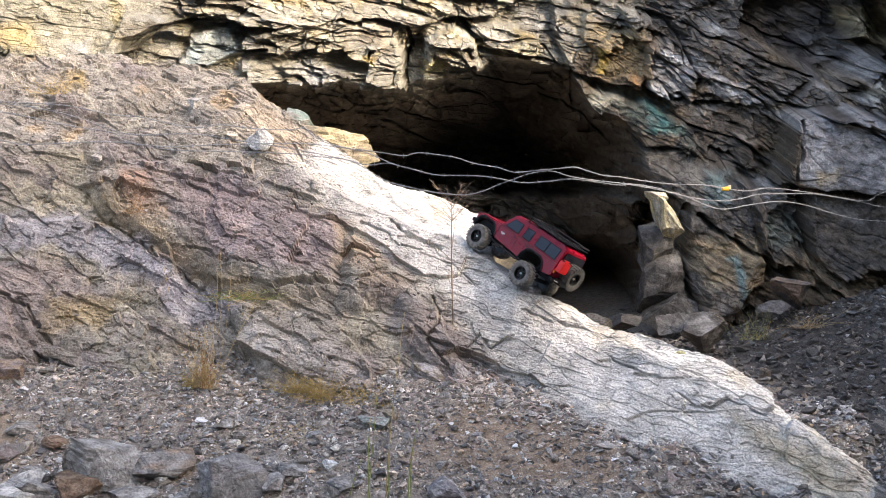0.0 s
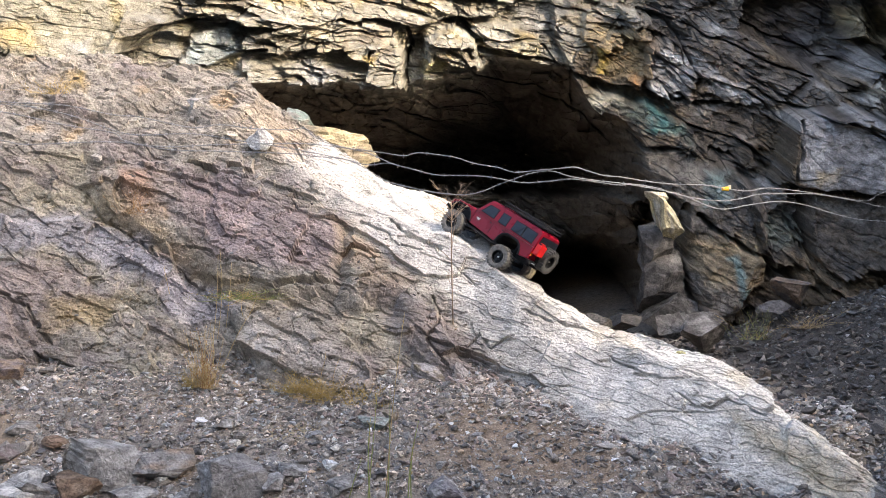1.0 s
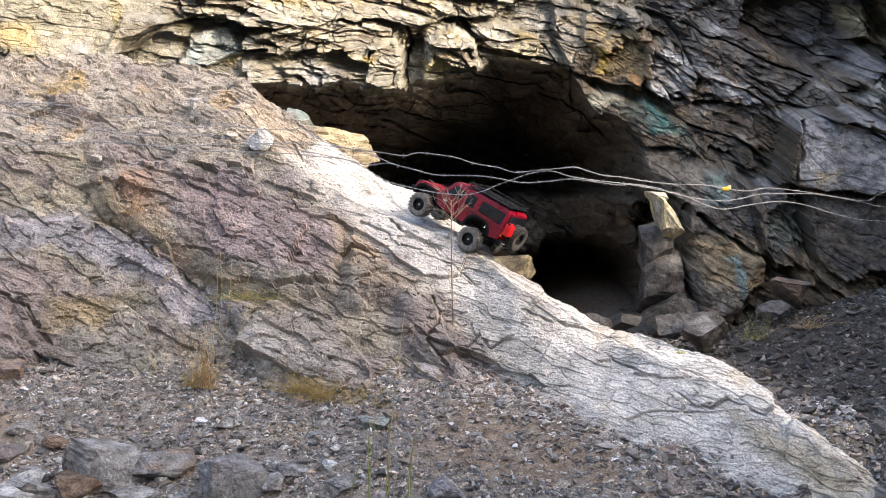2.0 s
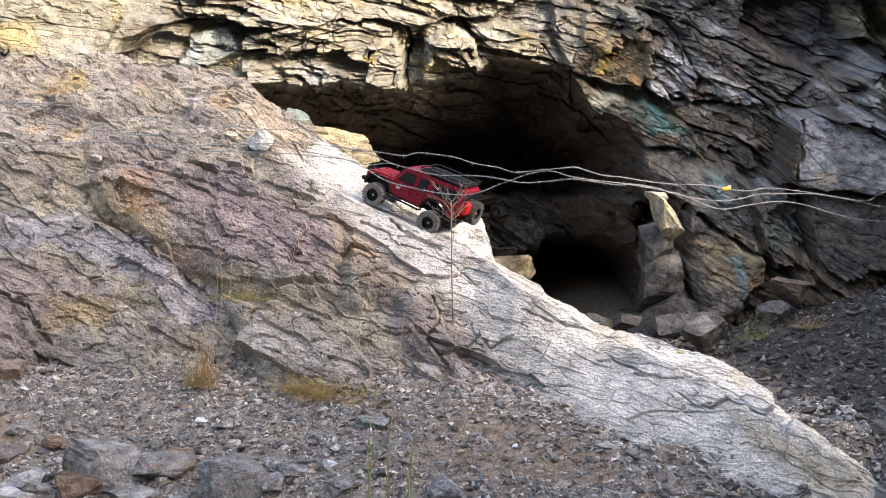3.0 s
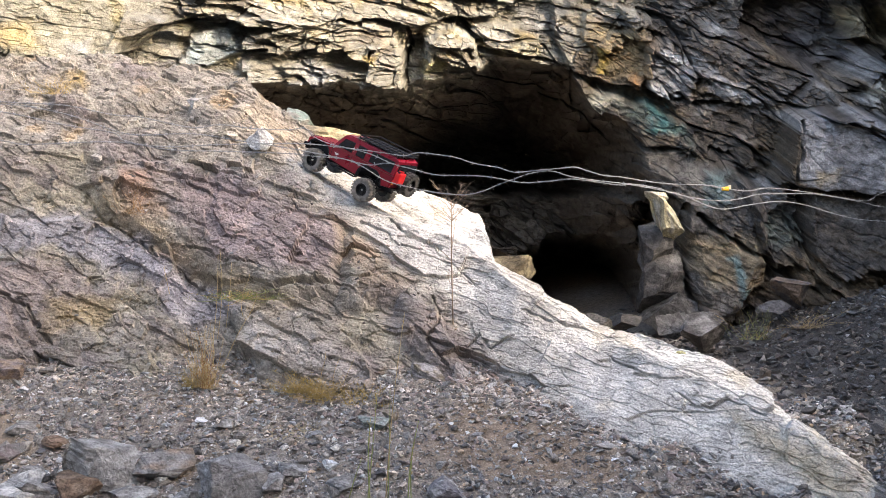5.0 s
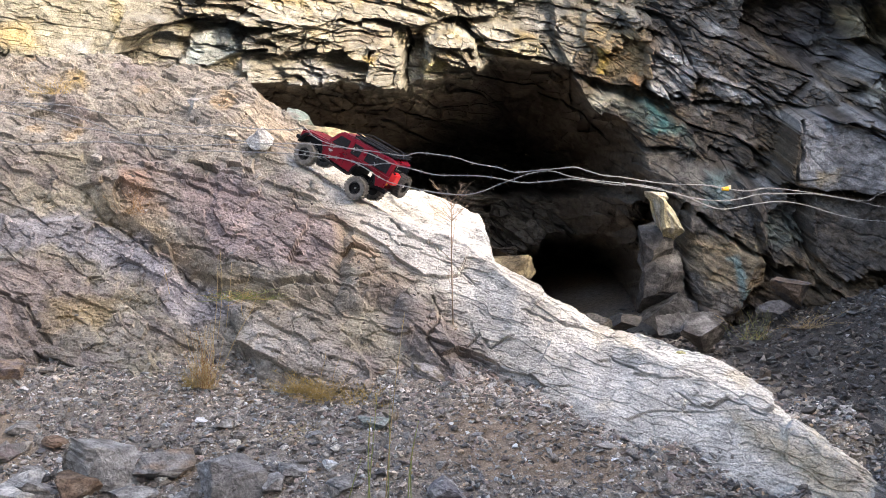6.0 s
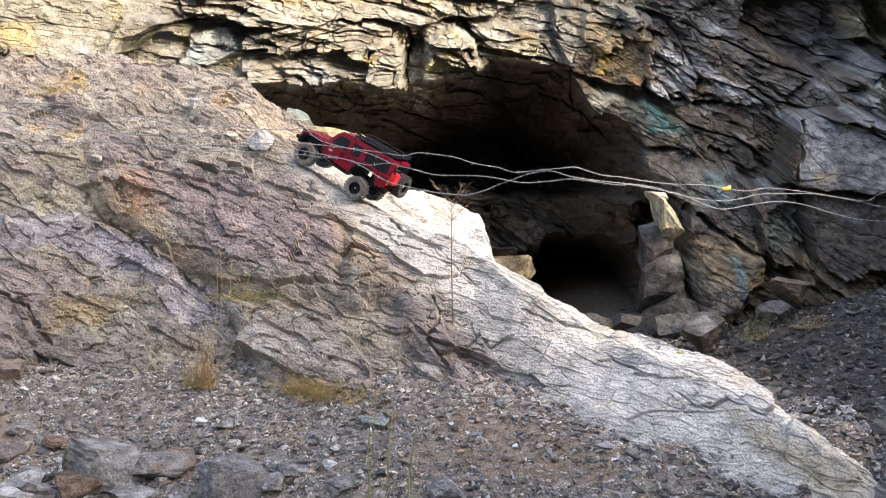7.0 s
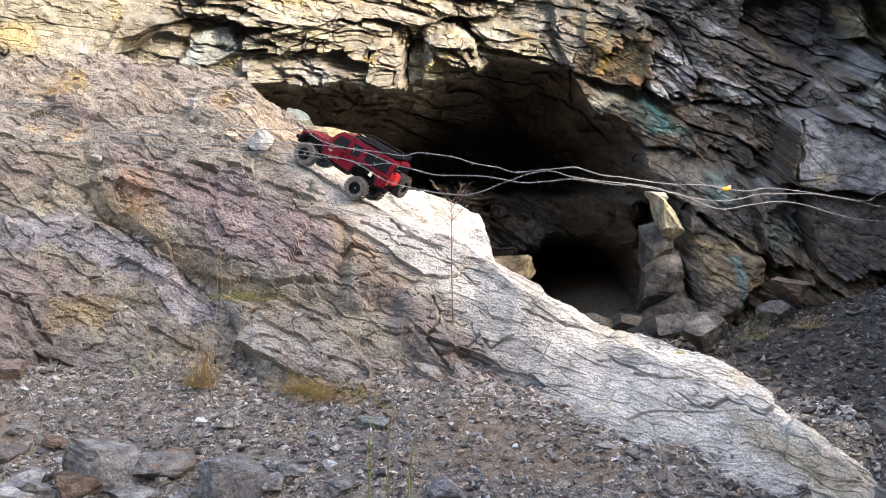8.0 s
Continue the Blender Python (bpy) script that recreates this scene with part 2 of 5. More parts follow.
STAINS.append(([(-2.11, 1.94), (-1.94, 1.91), (-1.91, 1.76), (-2.08, 1.76)], (0.50, 0.34, 0.10), 0.7, 0.05))
STAINS.append(([(-0.88, 0.70), (-0.47, 0.59), (-0.32, 0.41), (-0.47, 0.36), (-0.80, 0.54)], (0.42, 0.39, 0.36), 0.8, 0.05))
STAINS.append(([(-0.51, 1.13), (-0.32, 1.05), (-0.22, 0.79), (-0.43, 0.74), (-0.51, 0.95)], (0.44, 0.34, 0.25), 0.7, 0.05))
STAINS.append(([(-1.76, 0.80), (-1.46, 0.75), (-1.51, 0.60), (-1.73, 0.60)], (0.40, 0.31, 0.17), 0.7, 0.05))
STAINS.append(([(-2.51, 2.04), (-1.97, 2.01), (-2.03, 1.78), (-2.51, 1.72)], (0.40, 0.36, 0.30), 0.6, 0.08))
STAINS.append(([(1.08, 0.40), (1.36, 0.23), (1.49, 0.12), (1.36, 0.12), (1.17, 0.25)], (0.58, 0.50, 0.36), 0.8, 0.05))


CRACKS = []
CRACKS.append(([(-0.75, 0.80), (-0.62, 0.815), (-0.49, 0.83)], 0.04, 0.02))
CRACKS.append(([(-0.25, 1.14), (-0.19, 1.08), (-0.12, 1.04), (-0.02, 0.99)], 0.035, 0.008))
CRACKS.append(([(-0.39, 1.13), (-0.31, 1.08), (-0.25, 1.06), (-0.21, 1.02)], 0.025, 0.006))
CRACKS.append(([(-0.22, 1.02), (-0.12, 0.98), (0.04, 0.92), (0.17, 0.85)], 0.02, 0.005))
CRACKS.append(([(0.34, 0.73), (0.42, 0.72), (0.55, 0.66), (0.63, 0.65)], 0.02, 0.006))
CRACKS.append(([(0.67, 0.53), (0.72, 0.55), (0.80, 0.50), (0.89, 0.48)], 0.02, 0.006))
CRACKS.append(([(0.94, 0.44), (1.04, 0.38), (1.10, 0.44), (1.23, 0.37)], 0.02, 0.006))
CRACKS.append(([(0.79, 0.49), (0.88, 0.48), (0.99, 0.51), (1.08, 0.48)], 0.015, 0.005))
CRACKS.append(([(-2.06, 0.82), (-1.90, 0.72), (-1.81, 0.63), (-1.74, 0.55)], 0.03, 0.007))
CRACKS.append(([(-1.75, 1.27), (-1.59, 1.11), (-1.40, 0.98), (-1.19, 0.87), (-1.03, 0.76)], 0.03, 0.009))
CRACKS.append(([(-0.05, 0.79), (-0.02, 0.67), (-0.06, 0.59), (0.02, 0.49)], 0.03, 0.008))
CRACKS.append(([(0.12, 0.59), (0.17, 0.64), (0.22, 0.57), (0.30, 0.62)], 0.02, 0.006))
CRACKS.append(([(-1.52, 1.00), (-1.24, 0.99), (-1.00, 0.91), (-0.83, 0.90)], 0.02, 0.006))
CRACKS.append(([(-0.93, 0.59), (-0.88, 0.49), (-0.80, 0.41)], 0.03, 0.008))


def along(x, z, corners):
    """Distance to a broken line."""
    d = np.full(x.shape, 1e9)
    for (ax, az), (bx, bz) in zip(corners, corners[1:]):
        ex, ez = bx - ax, bz - az
        t = np.clip(((x - ax) * ex + (z - az) * ez) / (ex * ex + ez * ez), 0, 1)
        d = np.minimum(d, np.hypot(x - ax - t * ex, z - az - t * ez))
    return d


def ridge():
    columns, rows = 800, 460
    x = np.linspace(-2.9, 1.62, columns)
    knots = np.array([-0.15, 0.0, 0.5, 0.67, 0.8, 0.88, 1.0])
    cy, cz, sy, sz, fy, fz = (f(x) for f in (crest_y, crest_z, shoulder_y, shoulder_z, foot_y, foot_z))
    bench = step(-0.95, -0.7, x) * step(0.22, 0.12, x)  # the flat strip along which one can drive
    by = (sy + cy) / 2 + (sy + 0.25 - (sy + cy) / 2) * bench
    bz = (sz + cz) / 2 + (sz + 0.03 - (sz + cz) / 2) * bench
    lip = step(0.7, 0.85, x) * step(1.55, 1.42, x)  # the rounded top edge of the slab's lower end
    cy, sy = cy + 0.04 * lip, sy - 0.05 * lip
    by, bz = by + (cy - 0.075 - by) * lip, bz + (cz - 0.035 - bz) * lip
    ys = np.stack([fy - 0.14, fy, sy, by, cy, cy + 0.08, cy + 0.3])
    zs = np.stack([fz - 0.22, fz, sz, bz, cz, cz - 0.10, np.minimum(cz - 0.9, 0.1)])
    v = np.linspace(-0.15, 1.0, rows)
    y = np.stack([np.interp(v, knots, ys[:, i]) for i in range(columns)], 1)
    z = np.stack([np.interp(v, knots, zs[:, i]) for i in range(columns)], 1)
    for a in (y, z):  # round the corners of the section
        for _ in range(4):
            a[1:-1] = 0.25 * a[:-2] + 0.5 * a[1:-1] + 0.25 * a[2:]
    p = np.stack([np.tile(x, rows), y.ravel(), z.ravel()], 1)
    g = p.reshape(rows, columns, 3)
    normal = np.cross(np.gradient(g, axis=1), np.gradient(g, axis=0)).reshape(-1, 3)
    normal /= np.linalg.norm(normal, axis=1)[:, None]
    px, pz = p[:, 0].copy(), p[:, 2].copy()
    w = fbm(p * 5, 4, 21)
    white = step(-0.09, 0.07, px + pz - 0.70 + 0.10 * w) * step(-0.86, -0.66, px + 0.10 * w - 0.25 * np.maximum(pz - 1.5, 0))
    wx, wz = px + 0.018 * fbm(p * 7, 3, 31), pz + 0.018 * fbm(p * 7, 3, 32)
    lift, even = np.zeros(len(p)), np.zeros(len(p))
    for corners, height, soft in OUTCROPS:
        depth = inside(wx, wz, corners)
        lift = np.maximum(lift, height * step(-soft, soft, depth) * (0.75 + 0.25 * step(0, 0.12, depth)))
        even = np.maximum(even, step(0.0, 0.05, depth))
    warp = 0.14 * np.stack([fbm(p * 6, 2, 41), fbm(p * 6, 2, 42)], 1)
    big, joint, r1 = blocks(face(p, 33, 1.8, 4.0, 0.5) + warp, 42)
    mid, joint2, r2 = blocks(face(p, 30, 5.5, 12, 0.5) + warp, 44)
    fine, joint3, r3 = blocks(face(p, 28, 17, 34, 0.5) + 2 * warp, 46)
    tiny, joint4, r4 = blocks(face(p, 20, 45, 70, 0.5) + 3 * warp, 47)
    calm = 1 - 0.62 * white - 0.30 * white * step(-0.75, -0.6, px) * step(0.35, 0.25, px) * step(0.45, 0.52, np.repeat(v, columns))
    calm *= 1 - 0.3 * even
    calm *= 1 - 0.4 * step(1.3, 1.6, pz)
    d = lift + calm * (0.036 * big + 0.017 * mid) + (0.0068 - 0.0036 * white) * fine + 0.0022 * tiny
    d += 0.010 * fbm(p * 7, 3, 47) * calm + (0.0035 - 0.0015 * white) * fbm(p * 22, 4, 48)
    gap = step(0.1, 0.7, fbm(p * 8, 3, 49))
    d -= (0.014 * (1 - step(0, 0.045, joint2)) * gap + 0.006 * (1 - step(0, 0.07, joint3)) * (0.3 + 0.7 * gap)) * (1 - 0.6 * white)
    d -= 0.008 * (1 - step(0, 0.014, joint)) * white * gap
    for corners, depth, width in CRACKS:
        d -= depth * groove(wx + 0.006 * fine, wz + 0.006 * fine, corners, width, 0.2)
    p += normal * d[:, None]
    c = np.full((len(p), 3), (0.32, 0.292, 0.255))
    c = mix(c, (0.40, 0.362, 0.28), step(0.0, 0.6, fbm(p * 3.1, 4, 51)) * 0.8)
    c = mix(c, (0.275, 0.238, 0.228), step(0.1, 0.6, fbm(turned(p, 35) * (2, 2, 6), 4, 52)) * 0.8)
    c = mix(c, (0.42, 0.31, 0.19), step(0.5, 0.95, fbm(p * 4.4, 4, 53)) * 0.7)
    for corners, colour, strength, soft in STAINS:
        c = mix(c, colour, strength * cover(wx + 0.06 * w, wz + 0.06 * w, corners, soft))
    c *= (0.82 + 0.36 * r2)[:, None] * (0.88 + 0.24 * r3)[:, None]
    bright = mix(np.full((len(p), 3), (0.68, 0.655, 0.61)), (0.55, 0.53, 0.49), step(-0.1, 0.6, fbm(turned(p, 33) * (3, 3, 14), 4, 54)))
    bright = mix(bright, (0.66, 0.59, 0.47), step(0.45, 0.85, fbm(p * 5, 3, 55)) * 0.7)
    for corners, colour, strength, soft in STAINS[-1:]:
        bright = mix(bright, colour, strength * step(-soft, soft, inside(wx, wz, corners)))
    c = mix(c, bright * (0.88 + 0.2 * r2)[:, None] * (0.92 + 0.14 * r3)[:, None], white)
    ob = sheet("rock_ridge", p, c, rows, columns, ROCK)
    tagged(ob, "purplish brown rock hillside running into a pale slab", "rock", kind="structure")
    return p, normal


def unseen_sky_blocker():
    """An unseen bank added behind and to the left, which closes the place and blocks low sky light."""
    columns, rows = 160, 40
    a, h = np.meshgrid(np.linspace(radians(195), radians(345), columns), np.linspace(0, 1, rows))
    a, h = a.ravel(), h.ravel()
    r = 7.5 + 4.5 * h
    p = np.stack([r * np.cos(a), 2.5 + r * np.sin(a), -0.6 + 7.0 * h * (0.55 + 0.45 * step(radians(345), radians(300), a))], 1)
    p += 0.5 * np.stack([fbm(p * 0.6, 4, 81), fbm(p * 0.6, 4, 82), 0.6 * fbm(p * 0.6, 4, 83)], 1)
    c = mix(np.full((len(p), 3), (0.13, 0.11, 0.09)), (0.07, 0.075, 0.05), step(0, 0.5, fbm(p * 0.8, 4, 84)))
    tagged(sheet("unseen_sky_blocker", p, c, rows, columns, ROCK), "unseen brown rocky bank, added to block low sky light", kind="structure")


def unseen_shade_wall():
    """An unseen wall added to shape the sunlight: a high spur, a low bank in its gap, and the corner where it meets the
    cliff.
    """
    y = np.concatenate([np.linspace(-9.0, 0.4, 60), np.linspace(0.45, 5.4, 230), np.linspace(5.5, 6.8, 20)])
    # heights set by which parts of the rock should get sun
    height = np.interp(y, [-9.0, -4.0, 0.0, 1.0, 1.78, 2.0, 2.07, 2.4, 2.9, 4.0, 4.98, 5.05, 5.3, 6.8], [5.0, 6.2, 6.7, 6.15, 5.7, 5.4, 1.45, 1.6, 2.05, 2.15, 2.2, 4.6, 5.2, 5.0])
    along_y = np.stack([y, 0 * y, 0 * y], 1)
    height = height + np.where(height > 3, 0.22, 0.06) * fbm(along_y * 2.1, 4, 85)
    v = np.linspace(0, 1, 60)
    gy, gv = np.meshgrid(y, v)
    gh = np.tile(height, (len(v), 1))
    up = np.interp(gv, [0, 0.55, 0.7, 1.0], [0, 1, 1, 0])
    out = np.interp(gv, [0, 0.55, 0.7, 1.0], [0.0, 0.12, 0.45, 0.8])
    p = np.stack([3.25 + out, gy - 0.75 * out, -0.3 + (gh + 0.3) * up], -1).reshape(-1, 3)
    inner = step(0.02, 0.2, gv.ravel()) * step(0.98, 0.8, gv.ravel())
    p[:, 0] += inner * np.abs(0.16 * fbm(p * 1.7, 4, 86))
    p[:, 1] += inner * 0.05 * fbm(p * 2.5, 4, 87)
    c = mix(np.full((len(p), 3), (0.15, 0.135, 0.115)), (0.24, 0.21, 0.16), step(-0.1, 0.5, fbm(p * 1.1, 4, 88)))
    tagged(sheet("unseen_shade_wall", p, c, len(v), len(y), ROCK), "unseen rough grey-brown wall with a low gap, added to cast shade", kind="structure")


CAVE = [(-1.24, 2.08), (-0.97, 2.09), (-0.69, 2.13), (-0.54, 2.09), (-0.24, 2.10), (-0.09, 2.16), (0.25, 2.28), (0.39, 2.41), (0.62, 2.38), (0.88, 2.33), (0.98, 2.21), (1.08, 2.04), (1.29, 1.92), (1.37, 1.73), (1.41, 1.46), (1.43, 1.40), (1.58, 1.39), (1.61, 1.18), (1.57, 0.91), (1.61, 0.57), (1.66, 0.28), (1.62, -0.39), (-1.55, -0.23), (-1.64, 1.40), (-1.42, 1.87)]
SHELF = [(-0.35, 1.37), (0.30, 1.43), (0.87, 1.44), (1.41, 1.41), (1.46, 1.00), (1.09, 1.04), (0.79, 1.04), (0.57, 0.89), (0.30, 1.00), (-0.31, 1.04)]
HOLE = [(0.55, 0.81), (0.69, 0.98), (0.85, 1.04), (1.17, 1.02), (1.38, 0.96), (1.40, 0.54), (1.18, 0.39), (0.56, 0.38)]
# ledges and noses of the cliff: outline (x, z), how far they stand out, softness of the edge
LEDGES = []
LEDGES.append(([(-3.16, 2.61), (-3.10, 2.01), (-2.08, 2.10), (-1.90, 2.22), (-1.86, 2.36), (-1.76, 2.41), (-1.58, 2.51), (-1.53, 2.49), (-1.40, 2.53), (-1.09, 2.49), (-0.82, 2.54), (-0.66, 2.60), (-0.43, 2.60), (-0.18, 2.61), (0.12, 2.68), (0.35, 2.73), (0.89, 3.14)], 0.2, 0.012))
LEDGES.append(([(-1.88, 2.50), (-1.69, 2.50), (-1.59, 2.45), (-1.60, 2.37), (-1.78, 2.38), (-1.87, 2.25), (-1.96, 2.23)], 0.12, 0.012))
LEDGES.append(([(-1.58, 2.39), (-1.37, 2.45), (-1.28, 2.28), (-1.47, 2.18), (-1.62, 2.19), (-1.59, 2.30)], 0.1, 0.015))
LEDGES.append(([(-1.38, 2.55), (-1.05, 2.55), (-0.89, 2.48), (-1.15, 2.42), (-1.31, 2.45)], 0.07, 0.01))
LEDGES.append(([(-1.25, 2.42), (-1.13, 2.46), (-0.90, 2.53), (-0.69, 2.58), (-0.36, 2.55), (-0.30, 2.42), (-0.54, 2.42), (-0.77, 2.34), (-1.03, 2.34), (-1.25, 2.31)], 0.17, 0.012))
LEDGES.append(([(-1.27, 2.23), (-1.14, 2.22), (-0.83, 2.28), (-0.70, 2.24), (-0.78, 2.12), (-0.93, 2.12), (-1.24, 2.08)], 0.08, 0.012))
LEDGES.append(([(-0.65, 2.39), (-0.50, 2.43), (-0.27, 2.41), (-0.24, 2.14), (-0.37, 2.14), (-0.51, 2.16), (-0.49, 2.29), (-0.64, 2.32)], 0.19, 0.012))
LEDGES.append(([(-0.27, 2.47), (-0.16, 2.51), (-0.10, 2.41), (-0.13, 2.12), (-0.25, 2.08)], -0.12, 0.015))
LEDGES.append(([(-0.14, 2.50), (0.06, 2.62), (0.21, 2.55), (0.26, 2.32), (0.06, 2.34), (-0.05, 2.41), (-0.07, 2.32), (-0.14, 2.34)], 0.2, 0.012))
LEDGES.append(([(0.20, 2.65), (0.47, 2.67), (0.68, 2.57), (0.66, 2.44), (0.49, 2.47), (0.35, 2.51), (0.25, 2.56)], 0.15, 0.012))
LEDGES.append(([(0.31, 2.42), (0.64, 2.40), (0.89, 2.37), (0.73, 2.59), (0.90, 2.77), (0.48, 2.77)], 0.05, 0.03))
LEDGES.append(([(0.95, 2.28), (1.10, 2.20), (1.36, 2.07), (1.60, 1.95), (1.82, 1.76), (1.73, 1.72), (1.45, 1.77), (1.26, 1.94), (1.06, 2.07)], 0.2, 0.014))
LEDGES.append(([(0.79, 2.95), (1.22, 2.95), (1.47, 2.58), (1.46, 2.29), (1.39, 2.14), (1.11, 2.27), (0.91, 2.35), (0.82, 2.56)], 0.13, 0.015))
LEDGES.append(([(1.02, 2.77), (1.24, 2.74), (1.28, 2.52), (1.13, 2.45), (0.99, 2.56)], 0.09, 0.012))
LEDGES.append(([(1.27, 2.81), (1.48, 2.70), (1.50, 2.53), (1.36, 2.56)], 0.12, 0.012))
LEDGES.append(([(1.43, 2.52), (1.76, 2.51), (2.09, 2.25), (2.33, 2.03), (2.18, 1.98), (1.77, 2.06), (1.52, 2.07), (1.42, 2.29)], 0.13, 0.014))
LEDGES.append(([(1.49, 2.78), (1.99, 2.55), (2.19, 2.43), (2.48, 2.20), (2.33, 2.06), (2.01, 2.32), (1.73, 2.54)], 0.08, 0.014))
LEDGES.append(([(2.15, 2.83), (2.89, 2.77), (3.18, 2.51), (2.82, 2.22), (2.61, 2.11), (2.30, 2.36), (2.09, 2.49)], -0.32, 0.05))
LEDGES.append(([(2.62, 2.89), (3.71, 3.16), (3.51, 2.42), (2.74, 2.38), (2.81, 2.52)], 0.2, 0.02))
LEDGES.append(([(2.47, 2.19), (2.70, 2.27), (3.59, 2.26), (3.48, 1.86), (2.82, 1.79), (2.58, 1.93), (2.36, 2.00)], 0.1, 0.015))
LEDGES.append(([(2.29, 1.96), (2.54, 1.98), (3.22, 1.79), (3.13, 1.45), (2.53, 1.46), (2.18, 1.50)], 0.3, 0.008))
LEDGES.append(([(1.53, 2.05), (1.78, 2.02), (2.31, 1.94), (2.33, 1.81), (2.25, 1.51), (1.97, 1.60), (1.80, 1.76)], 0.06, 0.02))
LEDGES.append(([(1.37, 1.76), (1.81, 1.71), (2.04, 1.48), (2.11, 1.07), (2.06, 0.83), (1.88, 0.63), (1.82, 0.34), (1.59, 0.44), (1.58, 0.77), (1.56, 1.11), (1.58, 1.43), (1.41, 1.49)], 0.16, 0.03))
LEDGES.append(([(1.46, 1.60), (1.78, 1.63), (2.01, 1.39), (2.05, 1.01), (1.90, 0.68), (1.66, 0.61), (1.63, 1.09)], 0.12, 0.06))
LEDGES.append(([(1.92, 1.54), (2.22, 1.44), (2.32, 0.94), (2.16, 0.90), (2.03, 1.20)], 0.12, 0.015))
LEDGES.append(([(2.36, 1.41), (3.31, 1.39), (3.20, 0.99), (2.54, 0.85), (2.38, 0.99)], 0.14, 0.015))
# open seams of the cliff: line (x, z), depth, half width
SEAMS = []
SEAMS.append(([(1.69, 1.33), (1.89, 1.16), (2.08, 0.99), (2.15, 0.82)], 0.16, 0.025))
SEAMS.append(([(1.62, 1.40), (1.58, 1.13), (1.61, 0.83), (1.67, 0.57)], 0.14, 0.03))
SEAMS.append(([(2.33, 1.93), (2.28, 1.69), (2.22, 1.44)], 0.12, 0.02))
SEAMS.append(([(1.45, 2.12), (1.77, 2.04), (2.08, 2.00), (2.35, 1.99)], 0.07, 0.02))
SEAMS.append(([(2.35, 1.99), (2.57, 1.92), (2.84, 1.77)], 0.1, 0.018))
SEAMS.append(([(2.38, 1.40), (2.34, 1.20), (2.37, 0.94)], 0.14, 0.02))
SEAMS.append(([(2.00, 2.33), (2.29, 2.06), (2.44, 1.96)], 0.06, 0.014))
SEAMS.append(([(1.79, 1.78), (2.02, 1.58), (2.23, 1.50)], 0.08, 0.015))
SEAMS.append(([(-0.26, 2.57), (-0.24, 2.36), (-0.23, 2.13)], 0.14, 0.012))
SEAMS.append(([(-0.49, 2.40), (-0.47, 2.29), (-0.32, 2.28), (-0.27, 2.31)], 0.09, 0.008))
SEAMS.append(([(0.12, 2.67), (0.23, 2.59), (0.35, 2.50), (0.49, 2.45), (0.66, 2.43)], 0.1, 0.01))
SEAMS.append(([(-1.59, 2.37), (-1.48, 2.32), (-1.27, 2.28), (-1.13, 2.29)], 0.08, 0.01))
SEAMS.append(([(-1.03, 2.33), (-0.83, 2.44), (-0.66, 2.53)], 0.06, 0.007))
# mineral stains of the cliff, plus patches that paint its shade and sunlight
CLIFF_STAINS_AND_SHADING = []
CLIFF_STAINS_AND_SHADING.append(([(-3.31, 2.52), (-1.96, 2.70), (-1.89, 2.34), (-1.96, 2.20), (-3.25, 1.95)], (0.30, 0.28, 0.21), 0.8, 0.06))
CLIFF_STAINS_AND_SHADING.append(([(-2.54, 2.35), (-2.38, 2.40), (-2.33, 2.25), (-2.50, 2.22)], (0.46, 0.34, 0.13), 0.6, 0.05))
CLIFF_STAINS_AND_SHADING.append(([(-1.99, 2.55), (-1.90, 2.58), (-1.87, 2.35), (-1.94, 2.35)], (0.42, 0.33, 0.13), 0.6, 0.03))
CLIFF_STAINS_AND_SHADING.append(([(-2.21, 2.31), (-2.04, 2.34), (-2.02, 2.19), (-2.17, 2.18)], (0.33, 0.33, 0.32), 0.8, 0.04))
CLIFF_STAINS_AND_SHADING.append(([(-1.57, 2.41), (-1.36, 2.46), (-1.27, 2.27), (-1.47, 2.17), (-1.58, 2.21)], (0.31, 0.38, 0.40), 0.85, 0.03))
CLIFF_STAINS_AND_SHADING.append(([(-0.54, 2.37), (-0.44, 2.38), (-0.45, 2.26), (-0.52, 2.26)], (0.50, 0.36, 0.10), 0.7, 0.02))
CLIFF_STAINS_AND_SHADING.append(([(-0.11, 2.33), (-0.05, 2.35), (-0.05, 2.22), (-0.10, 2.21)], (0.55, 0.47, 0.16), 0.7, 0.02))
CLIFF_STAINS_AND_SHADING.append(([(0.22, 2.53), (0.68, 2.52), (0.67, 2.43), (0.30, 2.42)], (0.50, 0.43, 0.22), 0.6, 0.03))
CLIFF_STAINS_AND_SHADING.append(([(0.35, 2.93), (0.98, 2.95), (0.88, 2.61), (0.68, 2.56), (0.48, 2.73)], (0.30, 0.30, 0.29), 0.7, 0.06))
CLIFF_STAINS_AND_SHADING.append(([(-1.36, 2.23), (-1.28, 2.25), (-1.26, 2.15), (-1.34, 2.15)], (0.45, 0.34, 0.10), 0.6, 0.03))
CLIFF_STAINS_AND_SHADING.append(([(0.83, 2.74), (1.40, 2.63), (1.45, 2.20), (1.12, 2.29)], (0.28, 0.215, 0.12), 0.8, 0.05))
CLIFF_STAINS_AND_SHADING.append(([(1.12, 2.48), (1.18, 2.48), (1.20, 2.33), (1.13, 2.33)], (0.50, 0.36, 0.08), 0.6, 0.015))
CLIFF_STAINS_AND_SHADING.append(([(1.34, 2.27), (1.46, 2.25), (1.43, 2.11), (1.36, 2.15)], (0.40, 0.18, 0.05), 0.6, 0.02))
# shade of the upper right recess, painted near black
CLIFF_STAINS_AND_SHADING.append(([(2.12, 2.85), (2.82, 2.78), (3.05, 2.50), (2.78, 2.24), (2.57, 2.14), (2.27, 2.39), (2.06, 2.51)], (0.06, 0.056, 0.06), 0.85, 0.06))
